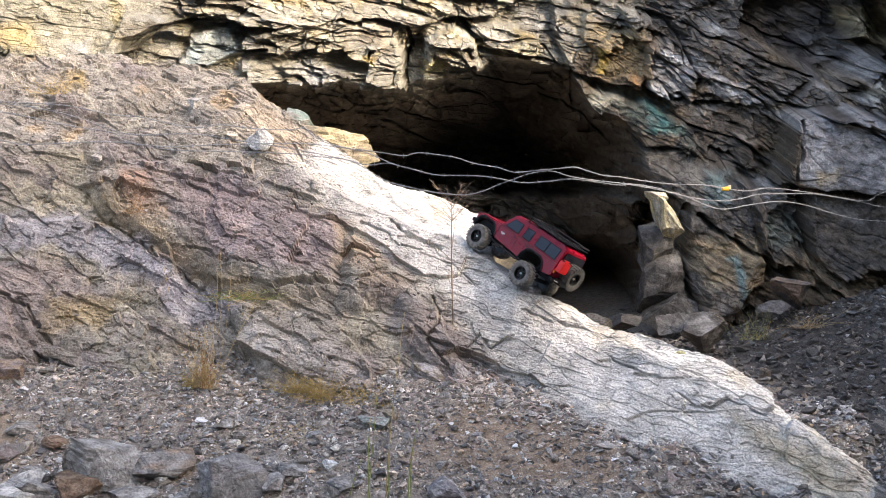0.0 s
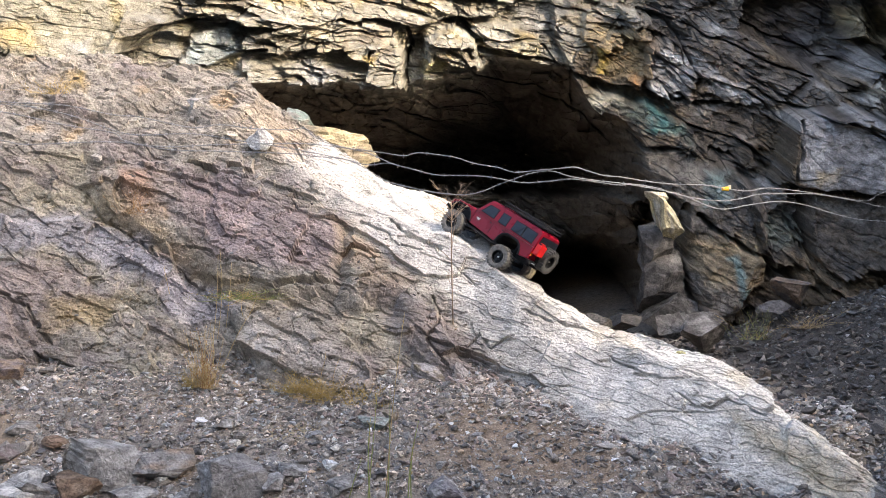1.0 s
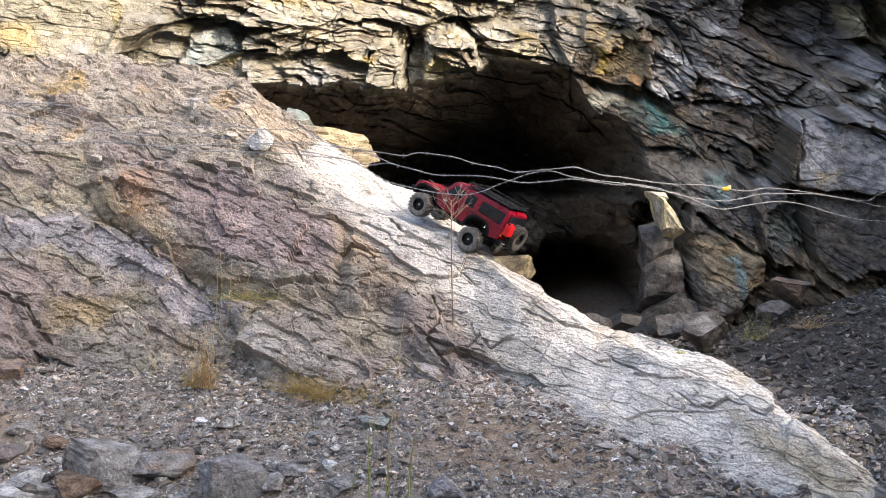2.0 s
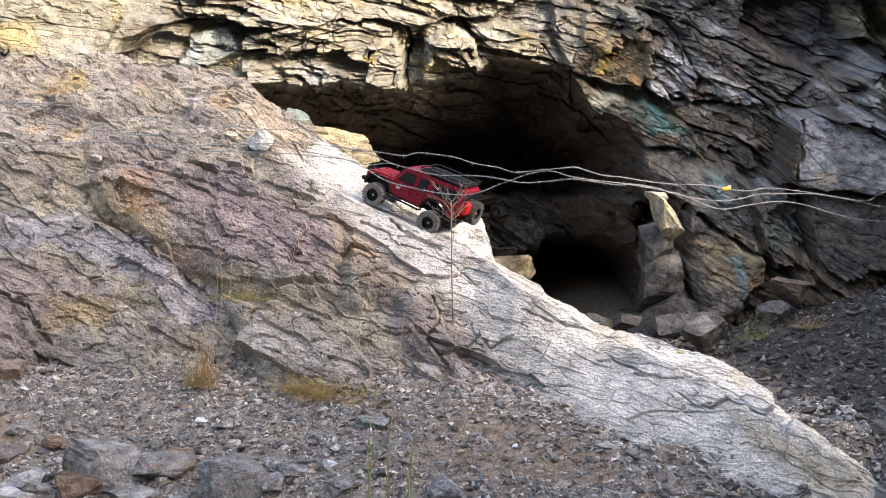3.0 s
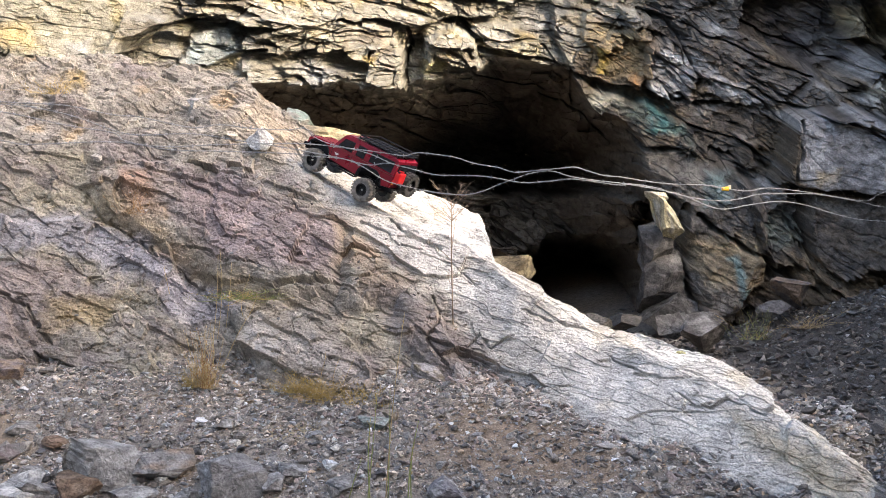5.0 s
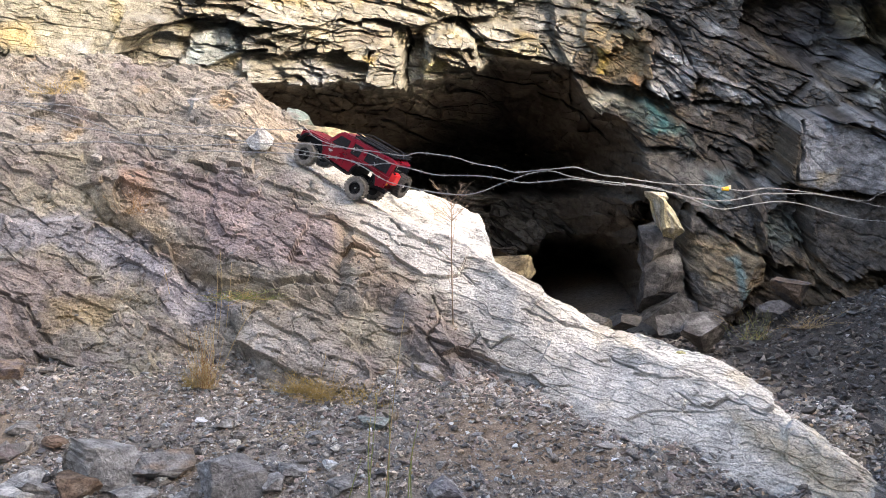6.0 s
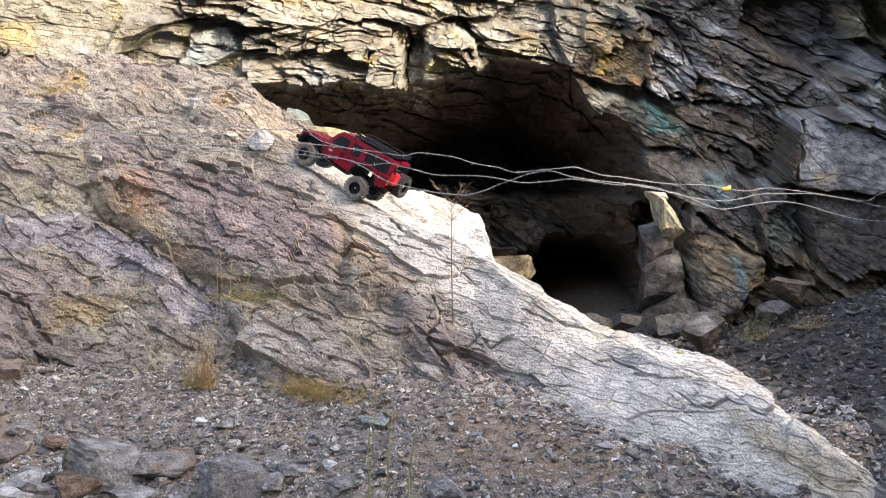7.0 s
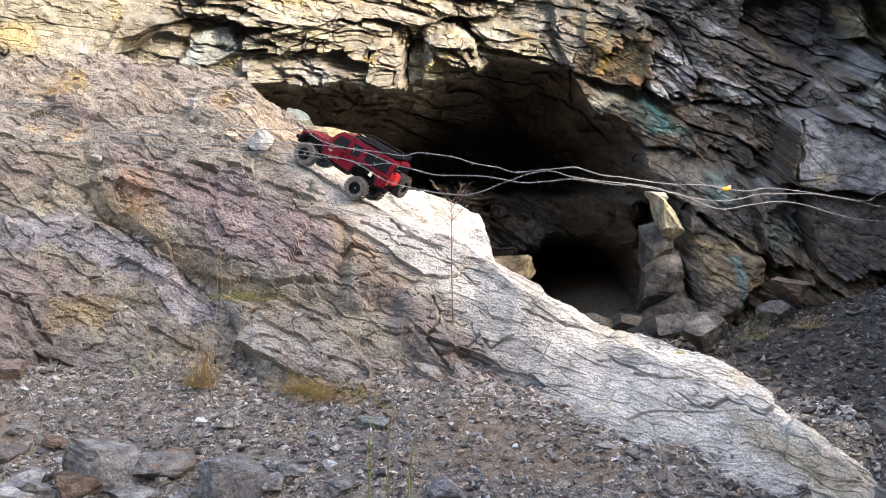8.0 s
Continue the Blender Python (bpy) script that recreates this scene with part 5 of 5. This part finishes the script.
def plants():
    shrub()
    small_twigs()
    for number, (root, tip, mat, r, heads) in enumerate([
        ([(-0.332, 3.300, 0.109)], [(-0.281, 3.280, 0.276)], GREEN, 0.0022, 2), ([(-0.263, 3.300, 0.109)], [(-0.225, 3.260, 0.517)], GREEN, 0.0022, 5),
        ([(-0.253, 3.320, 0.103)], [(-0.253, 3.300, 0.403)], GREEN, 0.0028, 8), ([(-0.200, 3.300, 0.109)], [(-0.130, 3.220, 0.787)], STRAW, 0.0020, 6),
        ([(-0.192, 3.300, 0.109)], [(-0.183, 3.280, 0.514)], GREEN, 0.0020, 5), ([(-0.122, 3.300, 0.109)], [(-0.084, 3.280, 0.407)], GREEN, 0.0026, 4),
        ([(-0.110, 3.310, 0.106)], [(-0.106, 3.300, 0.295)], GREEN, 0.0026, 5),
    ]):
        stalk("grass_stalk", "tall green and straw-coloured grass stalk on the gravel", root[0], tip[0], r, mat, 70 + number, heads, GOLD)
    for number, (root, tip) in enumerate([
        ([(-0.985, 4.150, 0.608)], [(-0.963, 4.100, 1.002)]), ([(-0.948, 4.150, 0.657)], [(-0.912, 4.100, 0.941)]), ([(-0.884, 4.200, 0.703)], [(-0.844, 4.150, 0.879)]),
        ([(-0.859, 4.200, 0.703)], [(-0.812, 4.150, 0.805)]), ([(-1.005, 4.100, 0.515)], [(-0.959, 4.050, 0.966)]), ([(-0.949, 4.100, 0.490)], [(-0.799, 4.020, 0.751)]),
        ([(-0.521, 4.000, 0.408)], [(-0.488, 3.980, 0.553)]), ([(-0.438, 4.000, 0.396)], [(-0.376, 3.980, 0.529)]), ([(-0.462, 4.000, 0.384)], [(-0.440, 3.980, 0.529)]), ([(-1.238, 4.300, 0.798)], [(-1.249, 4.250, 0.927)]),
    ]):
        stalk("dry_stalk", "dry straw stalk standing among the rocks", root[0], tip[0], 0.0015, STRAW, 90 + number, 3)
    tuft("dry_weed", "rusty dry weed clump at the foot of the rock", (-0.999, 4.020, 0.419), 0.05, 0.30, 90, STRAW, 111, RUST)
    tuft("dry_weed", "rusty dry weed clump at the foot of the rock", (-1.059, 4.030, 0.422), 0.045, 0.11, 50, GOLD, 112, STRAW)
    for k, (px, width) in enumerate([([(-0.604, 4.000, 0.403)], 0.10), ([(-0.518, 3.980, 0.382)], 0.10), ([(-0.421, 3.950, 0.356)], 0.11), ([(-0.337, 3.930, 0.353)], 0.08)]):
        tuft("yellow_grass", "yellow dry grass tuft along the rock foot", px[0], width, 0.10, 90, GOLD, 120 + k, STRAW)
    tuft("hill_weed", "reddish dry weed on the hillside", (-1.430, 4.380, 1.172), 0.10, 0.17, 22, RUST, 130, TWIG)
    tuft("hill_weed", "yellowish dry weed on the hillside", (-1.988, 4.850, 1.796), 0.10, 0.10, 40, GOLD, 131, STRAW)
    tuft("moss_tuft", "yellow-green moss tuft in a rock hollow", (-0.880, 4.180, 0.784), 0.14, 0.05, 60, GREEN, 132, GOLD)
    tuft("cliff_weed", "yellow-green weed at the cliff foot", (1.747, 5.400, 0.489), 0.10, 0.20, 34, GREEN, 133, GOLD)
    tuft("cliff_weed", "brown dry weed at the cliff foot", (2.113, 5.500, 0.545), 0.12, 0.13, 40, STRAW, 134, TWIG)


plants()

# ---- the model truck: x forward, y to its left, z up from the ground ----
RED = plain("red lacquered shell", (0.205, 0.004, 0.017), 0.28, 0, 0.08, 30, 0.0, 0.35)
TRIM = plain("black plastic", (0.012, 0.012, 0.014), 0.7, 0, 0.25, 80, 0.0, 0.25)
RUBBER = plain("dusty tyre rubber", (0.17, 0.16, 0.147), 0.9, 0, 0.35, 70)
SPARE = plain("clean tyre rubber", (0.06, 0.058, 0.055), 0.85, 0, 0.3, 70)
RIM = plain("black rim", (0.012, 0.012, 0.013), 0.4, 0.2, 0.2, 80)
STEEL = plain("bright metal", (0.55, 0.54, 0.52), 0.35, 0.9, 0.1)
CAN = plain("bright red plastic", (0.62, 0.010, 0.012), 0.4, 0, 0.06)
GREYED = plain("pale decal", (0.62, 0.60, 0.60), 0.5)
DARKGLASS = plain("smoked window", (0.010, 0.012, 0.018), 0.06, 0, 0.1)
LENS = plain("clear lamp lens", (0.75, 0.75, 0.72), 0.15)
AMBER = plain("amber lens", (0.7, 0.25, 0.02), 0.25)

CAR_ROWS = [
    (0.0, 0.289, 4.398, 0.900, 15.7, -29.2, 132.7),
    (0.5, 0.230, 4.433, 0.931, 16.1, -26.7, 132.6),
    (1.0, 0.177, 4.543, 0.973, 14.9, -29.2, 139.3),
    (1.5, 0.123, 4.543, 1.016, 9.1, -29.8, 145.0),
    (1.7, 0.089, 4.556, 1.041, 7.2, -30.0, 145.6),
    (2.8, -0.130, 4.652, 1.135, -6.9, -24.4, 153.5),
    (3.2, -0.217, 4.685, 1.178, -10.6, -23.3, 158.6),
    (3.6, -0.300, 4.650, 1.206, -6.4, -22.6, 157.0),
    (4.0, -0.364, 4.703, 1.232, -2.4, -21.6, 154.7),
    (4.4, -0.433, 4.717, 1.269, -3.6, -24.0, 155.3),
    (4.7, -0.458, 4.704, 1.293, -2.8, -25.2, 151.5),
    (5.8, -0.536, 4.727, 1.332, -2.2, -30.5, 159.2),
    (8.0, -0.536, 4.727, 1.332, -2.2, -30.5, 159.2),
]
truck = new("toy_truck")
tagged(truck, "red radio-controlled toy off-road wagon with black roof rack", "toy truck")
WHEELS = []


def wheel(x, y, z, spare=False):
    """A chunky tyre with lugs on a dark rim; its axle lies along y."""
    bm = lathe(bmesh.new(), [(0.029, -0.019), (0.034, -0.0235), (0.046, -0.0245), (0.0525, -0.021), (0.0535, 0), (0.0525, 0.021), (0.046, 0.0245), (0.034, 0.0235), (0.029, 0.019)], 44, ring=True)
    for k in range(22):
        for side in (-1, 1):
            turn = Matrix.Rotation(2 * math.pi * (k + (0.5 if side > 0 else 0)) / 22, 4, "Y")
            for y0, y1, x0, x1 in ((0.003, 0.0225, 0.0515, 0.058), (0.0195, 0.0258, 0.044, 0.0565)):
                lug = bmesh.ops.create_cube(bm, size=1)["verts"]
                bmesh.ops.transform(bm, verts=lug, matrix=turn @ Matrix.Translation(((x0 + x1) / 2, side * (y0 + y1) / 2, 0.0015 * side)) @ Matrix.Rotation(side * 0.25, 4, "X") @ Matrix.Diagonal((x1 - x0, y1 - y0, 0.0085, 1)))
    ob = part("spare_wheel" if spare else "wheel", bm, SPARE if spare else RUBBER, truck, "dusty black knobbly tyre")
    ob.location = (x, y, z)
    out = 1 if y > 0 or spare else -1
    bm = lathe(bmesh.new(), [(0.0305, -0.02), (0.0305, 0.0215), (0.0285, 0.0225), (0.0270, 0.004), (0.012, 0.000), (0.010, 0.010), (0.004, 0.0105)], 30, Matrix.Scale(out, 4, (0, 1, 0)))
    bmesh.ops.recalc_face_normals(bm, faces=bm.faces)
    rim = part("rim", bm, RIM, ob, smooth=False)
    for k in range(6):
        a = 2 * math.pi * k / 6
        bm = bmesh.new()
        box(bm, 0.008, 0.0275, 0.005 * out - 0.003, 0.005 * out + 0.004, -0.0035, 0.0035, 0.001)
        bmesh.ops.rotate(bm, verts=bm.verts, cent=(0, 0, 0), matrix=Matrix.Rotation(a, 3, "Y"))
        part("spoke", bm, RIM, ob)
    bm = lathe(bmesh.new(), [(0.0045, 0.010 * out), (0.0045, 0.017 * out), (0.003, 0.018 * out)], 8)
    bmesh.ops.recalc_face_normals(bm, faces=bm.faces)
    part("hub_nut", bm, STEEL, ob)
    if not spare:
        WHEELS.append(ob)
    return ob


def arc(cx, cz, r, a0, a1, count):
    return [(cx + r * math.cos(radians(a0 + (a1 - a0) * i / (count - 1))), cz + r * math.sin(radians(a0 + (a1 - a0) * i / (count - 1)))) for i in range(count)]


def build_truck():
    # lower shell with its wheel arches, then bonnet and cabin
    def arch(cx, grow=1.0):
        return [(cx + x * grow, 0.10 + (z - 0.10) * grow) for x, z in ((0.073, 0.100), (0.068, 0.130), (0.054, 0.153), (0.030, 0.166), (-0.030, 0.166), (-0.054, 0.153), (-0.068, 0.130), (-0.073, 0.112))]
    rear_arch = arch(-0.162)
    lower = [(0.088, 0.108), (0.088, 0.176), (-0.287, 0.180), (-0.287, 0.122), (-0.262, 0.118), (-0.238, 0.112)] + rear_arch[::-1][1:-1] + [(-0.089, 0.100)]
    part("body_shell", slab(lower, -0.098, 0.098, 0.003), RED, truck)
    bonnet = [(0.236, 0.140), (0.236, 0.163), (0.226, 0.169), (0.088, 0.179), (0.088, 0.150), (0.115, 0.150), (0.132, 0.158), (0.190, 0.158), (0.215, 0.140)]
    part("bonnet", slab(bonnet, -0.078, 0.078, 0.003), RED, truck)
    cabin = [(0.088, 0.177), (0.048, 0.246), (0.038, 0.253), (-0.268, 0.262), (-0.283, 0.254), (-0.286, 0.180)]
    part("cabin", slab(cabin, -0.096, 0.096, 0.0035, (0.18, 1.35)), RED, truck)
    part("roof", slab([(0.042, 0.250), (0.034, 0.2575), (-0.262, 0.2665), (-0.276, 0.259)], -0.083, 0.083, 0.003), RED, truck)

    def lean(z, proud):
        return 0.096 * (1 - 1.35 * max(0, z - 0.18)) + proud
    # side windows: a frame and a dark pane on either side
    for outline in ([(0.060, 0.187), (0.034, 0.232), (-0.020, 0.234), (-0.020, 0.187)], [(-0.050, 0.187), (-0.050, 0.235), (-0.096, 0.236), (-0.096, 0.187)], [(-0.132, 0.190), (-0.132, 0.238), (-0.193, 0.240), (-0.193, 0.190)], [(-0.199, 0.190), (-0.199, 0.240), (-0.262, 0.241), (-0.262, 0.190)]):
        for side in (1, -1):
            cx = sum(x for x, z in outline) / 4
            cz = sum(z for x, z in outline) / 4
            for name, grow, depth, mat in (("window_frame", 1.10, 0.0012, TRIM), ("window", 0.98, 0.0022, DARKGLASS)):
                bm = bmesh.new()
                loops = []
                for proud in (-0.004, depth):
                    loops.append([bm.verts.new((cx + (x - cx) * grow, side * lean(cz + (z - cz) * grow, proud), cz + (z - cz) * grow)) for x, z in outline])
                bm.faces.new(loops[1])
                bm.faces.new(loops[0][::-1])
                for i in range(4):
                    bm.faces.new((loops[0][i], loops[0][(i + 1) % 4], loops[1][(i + 1) % 4], loops[1][i]))
                bmesh.ops.recalc_face_normals(bm, faces=bm.faces)
                part(name, bm, mat, truck, "smoked side window" if name == "window" else "")
    # windscreen and rear window
    for name, corners in (("windscreen", [(0.0855, 0.186), (0.0575, 0.236)]), ("rear_window", [(-0.2878, 0.195), (-0.2862, 0.243)])):
        bm = bmesh.new()
        out = 1 if name == "windscreen" else -1
        (x0, z0), (x1, z1) = corners
        ring = []
        for dx in (0.0, 0.004 * out):
            ring.append([bm.verts.new((x + dx, y, z)) for x, y, z in ((x0, -0.082, z0), (x0, 0.082, z0), (x1, 0.074, z1), (x1, -0.074, z1))])
        bm.faces.new(ring[0])
        bm.faces.new(ring[1][::-1])
        for i in range(4):
            bm.faces.new((ring[0][i], ring[1][i], ring[1][(i + 1) % 4], ring[0][(i + 1) % 4]))
        bmesh.ops.recalc_face_normals(bm, faces=bm.faces)
        part(name, bm, DARKGLASS, truck, "smoked glass pane")
    for side in (1, -1):
        # front wing, flares, waist trim, door seams, sill
        wing = [(0.236, 0.128), (0.236, 0.160), (0.088, 0.174), (0.088, 0.112)] + arch(0.162, 0.97)[::-1][1:-1]
        part("front_wing", slab(wing, min(side * 0.074, side * 0.098), max(side * 0.074, side * 0.098), 0.002), RED, truck)
        for cx in (0.162, -0.162):
            ring = arch(cx, 1.05 if cx < 0 else 1.02) + arch(cx, 0.97 if cx < 0 else 0.94)[::-1]
            part("wheel_flare", slab(ring, min(side * 0.094, side * 0.102), max(side * 0.094, side * 0.102), 0.001), TRIM, truck)
            tub = arch(cx, 0.985 if cx < 0 else 0.955) + arch(cx, 0.90 if cx < 0 else 0.88)[::-1]
            part("wheel_well", slab(tub, min(0, side * 0.097), max(0, side * 0.097)), TRIM, truck)
        bm = bmesh.new()
        box(bm, -0.284, 0.086, side * 0.0985 - 0.0008, side * 0.0985 + 0.0008, 0.1755, 0.1795)
        part("waist_trim", bm, plain("dark red trim", (0.16, 0.008, 0.012), 0.4) if side > 0 else RED, truck)
        for x in (0.084, -0.035, -0.112):
            bm = bmesh.new()
            box(bm, x - 0.0007, x + 0.0007, side * 0.0983 - 0.0004, side * 0.0983 + 0.0004, 0.112, 0.176)
            part("door_seam", bm, TRIM, truck)
        for x in (-0.022, -0.100):
            bm = bmesh.new()
            box(bm, x - 0.007, x + 0.007, side * 0.100 - 0.0018, side * 0.100 + 0.0018, 0.162, 0.166, 0.0008)
            part("door_handle", bm, TRIM, truck)
        part("rock_slider", tube(bmesh.new(), [(0.098, side * 0.09, 0.098), (0.09, side * 0.105, 0.094), (-0.085, side * 0.105, 0.090), (-0.095, side * 0.09, 0.094)], 0.0045, 8), TRIM, truck, smooth=True)
        # round pale decal on the front door
        bm = lathe(bmesh.new(), [(0.014, side * 0.0982), (0.014, side * 0.0990)], 24, Matrix.Translation((0.052, 0, 0.147)))
        bmesh.ops.recalc_face_normals(bm, faces=bm.faces)
        decal = part("decal", bm, plain("dark decal disc", (0.20, 0.02, 0.03), 0.5), truck, "round emblem with a pale wing shape")
        bm = bmesh.new()
        for z, half in ((0.150, 0.013), (0.1465, 0.011), (0.143, 0.006)):
            box(bm, 0.052 - half, 0.052 + half, side * 0.0996 - 0.0005, side * 0.0996 + 0.0005, z - 0.0012, z + 0.0012)
        part("emblem", bm, GREYED, decal)
        # lamps
        bm = lathe(bmesh.new(), [(0.013, 0), (0.013, 0.004), (0.009, 0.0065)], 20, Matrix.Translation((0.236, side * 0.058, 0.149)) @ Matrix.Rotation(radians(-90), 4, "Z"))
        bmesh.ops.recalc_face_normals(bm, faces=bm.faces)
        part("headlight", bm, LENS, truck)
        bm = bmesh.new()
        box(bm, 0.235, 0.239, side * 0.086 - 0.005, side * 0.086 + 0.005, 0.142, 0.152, 0.001)
        part("indicator", bm, AMBER, truck)
        for z, mat in ((0.158, CAN), (0.145, AMBER)):
            bm = bmesh.new()
            box(bm, -0.2915, -0.286, side * 0.088 - 0.005, side * 0.088 + 0.005, z - 0.005, z + 0.005, 0.001)
            part("tail_lamp", bm, mat, truck)
        # roof rack rails and their feet
        part("rack_rail", tube(bmesh.new(), [(-0.03, side * 0.088, 0.284), (-0.13, side * 0.088, 0.287), (-0.27, side * 0.088, 0.290)], 0.0028, 6), TRIM, truck)
        part("rack_rail", tube(bmesh.new(), [(-0.028, side * 0.084, 0.268), (-0.13, side * 0.084, 0.272), (-0.274, side * 0.084, 0.276)], 0.0028, 6), TRIM, truck)
        for x in (-0.033, -0.091, -0.149, -0.207, -0.265):
            z = 0.267 - 0.0328 * (x - 0.004)
            part("rack_post", tube(bmesh.new(), [(x, side * 0.083, z - 0.013), (x, side * 0.086, z), (x, side * 0.088, z + 0.016)], 0.0022, 6), TRIM, truck)
        for x in (0.162, -0.162):
            part("shock", tube(bmesh.new(), [(x - 0.02, side * 0.055, 0.065), (x - 0.028, side * 0.05, 0.14)], 0.007, 10), TRIM, truck)
    bm = slab([(-0.03, 0.2672), (-0.03, 0.2690), (-0.27, 0.2768), (-0.27, 0.2750)], -0.082, 0.082)
    part("rack_tray", bm, TRIM, truck)
    for k in range(10):
        x = -0.034 - 0.0262 * k
        z = 0.268 - 0.0328 * x
        bm = bmesh.new()
        box(bm, x - 0.005, x + 0.005, -0.083, 0.083, z, z + 0.003, 0.001)
        part("rack_slat", bm, TRIM, truck)
    for x, z in ((-0.03, 0.284), (-0.27, 0.290)):
        part("rack_rail", tube(bmesh.new(), [(x, -0.088, z), (x, 0.088, z)], 0.0028, 6), TRIM, truck)
    for y in (-0.03, 0.03):
        part("rack_rail", tube(bmesh.new(), [(-0.03, y, 0.273), (-0.27, y, 0.281)], 0.0028, 6), TRIM, truck)
    # grille, bumpers, winch, chassis, axles
    bm = bmesh.new()
    box(bm, 0.234, 0.2385, -0.044, 0.044, 0.132, 0.164, 0.001)
    grille = part("grille", bm, TRIM, truck)
    for k in range(5):
        bm = bmesh.new()
        box(bm, 0.238, 0.240, -0.040, 0.040, 0.136 + 0.0055 * k, 0.1385 + 0.0055 * k)
        part("grille_bar", bm, TRIM, grille)
    bm = bmesh.new()
    box(bm, 0.236, 0.262, -0.088, 0.088, 0.108, 0.127, 0.004)
    part("front_bumper", bm, TRIM, truck)
    part("bull_bar", tube(bmesh.new(), [(0.255, -0.045, 0.122), (0.264, -0.042, 0.155), (0.264, 0.042, 0.155), (0.255, 0.045, 0.122)], 0.0035, 8), TRIM, truck)
    part("winch", tube(bmesh.new(), [(0.252, -0.028, 0.131), (0.252, 0.028, 0.131)], 0.009, 12), STEEL, truck)
    bm = bmesh.new()
    box(bm, -0.302, -0.284, -0.092, 0.092, 0.106, 0.120, 0.003)
    part("rear_bumper", bm, TRIM, truck)
    part("tow_shackle", tube(bmesh.new(), [(-0.303, 0.055, 0.113), (-0.314, 0.057, 0.113), (-0.314, 0.069, 0.113), (-0.303, 0.071, 0.113)], 0.002, 6), STEEL, truck)
    for y in (-0.038, 0.038):
        bm = bmesh.new()
        box(bm, -0.28, 0.245, y - 0.006, y + 0.006, 0.088, 0.108, 0.001)
        part("chassis_rail", bm, TRIM, truck)
    bm = bmesh.new()
    box(bm, -0.06, 0.06, -0.036, 0.036, 0.078, 0.108, 0.004)
    part("gearbox", bm, TRIM, truck)
    for x in (0.162, -0.162):
        bm = tube(bmesh.new(), [(x, -0.085, 0.065 if x > 0 else 0.054), (x, 0.085, 0.065 if x > 0 else 0.054)], 0.010, 10)
        bmesh.ops.create_icosphere(bm, subdivisions=2, radius=0.021, matrix=Matrix.Translation((x, 0.012, 0.060)))
        part("axle", bm, TRIM, truck)
    part("drive_shaft", tube(bmesh.new(), [(0.15, 0.01, 0.062), (0.05, 0, 0.09), (-0.05, 0, 0.09), (-0.15, 0.01, 0.062)], 0.005, 8), STEEL, truck)
    bm = bmesh.new()
    box(bm, -0.085, 0.235, -0.072, 0.072, 0.112, 0.150)
    part("inner_floor", bm, TRIM, truck)
    # fuel can, spare wheel and jack on the tailgate
    bm = bmesh.new()
    box(bm, -0.318, -0.288, 0.038, 0.092, 0.153, 0.207, 0.006)
    can = part("fuel_can", bm, CAN, truck, "bright red fuel can on the tailgate", smooth=False)
    bm = bmesh.new()
    box(bm, -0.310, -0.296, 0.050, 0.080, 0.210, 0.214, 0.001)
    for y in (0.054, 0.080):
        box(bm, -0.307, -0.299, y - 0.003, y + 0.003, 0.203, 0.212)
    part("can_handle", bm, CAN, can)
    bm = lathe(bmesh.new(), [(0.006, 0.0), (0.006, 0.007)], 12, Matrix.Translation((-0.303, 0.086, 0.205)) @ Matrix.Rotation(radians(90), 4, "X"))
    bmesh.ops.recalc_face_normals(bm, faces=bm.faces)
    part("can_cap", bm, TRIM, can)
    spare = wheel(-0.312, -0.020, 0.155, True)
    spare.rotation_euler = (0, 0, radians(90))
    part("spare_mount", tube(bmesh.new(), [(-0.284, -0.020, 0.155), (-0.305, -0.020, 0.155)], 0.008, 8), TRIM, truck)
    for x in (0.162, -0.162):
        for y in (0.0975, -0.0975):
            wheel(x, y, 0.065 if x > 0 else 0.054)


build_truck()


def motions():
    walk(truck, [(t, pose(x, y, z, rx, ry, rz)) for t, x, y, z, rx, ry, rz in CAR_ROWS])
    # the wheels roll as far as the truck goes
    when = [r[0] for r in CAR_ROWS]
    gone = [0.0]
    for a, b in zip(CAR_ROWS, CAR_ROWS[1:]):
        gone.append(gone[-1] + math.dist(a[1:4], b[1:4]))
    for w in WHEELS:
        x, y, z = w.location
        rows = []
        for i in range(41):
            t = 0.2 * i
            rows.append((t, pose(x, y, z, 0, math.degrees(float(np.interp(t, when, gone)) / 0.058), 0)))
        walk(w, rows)


motions()
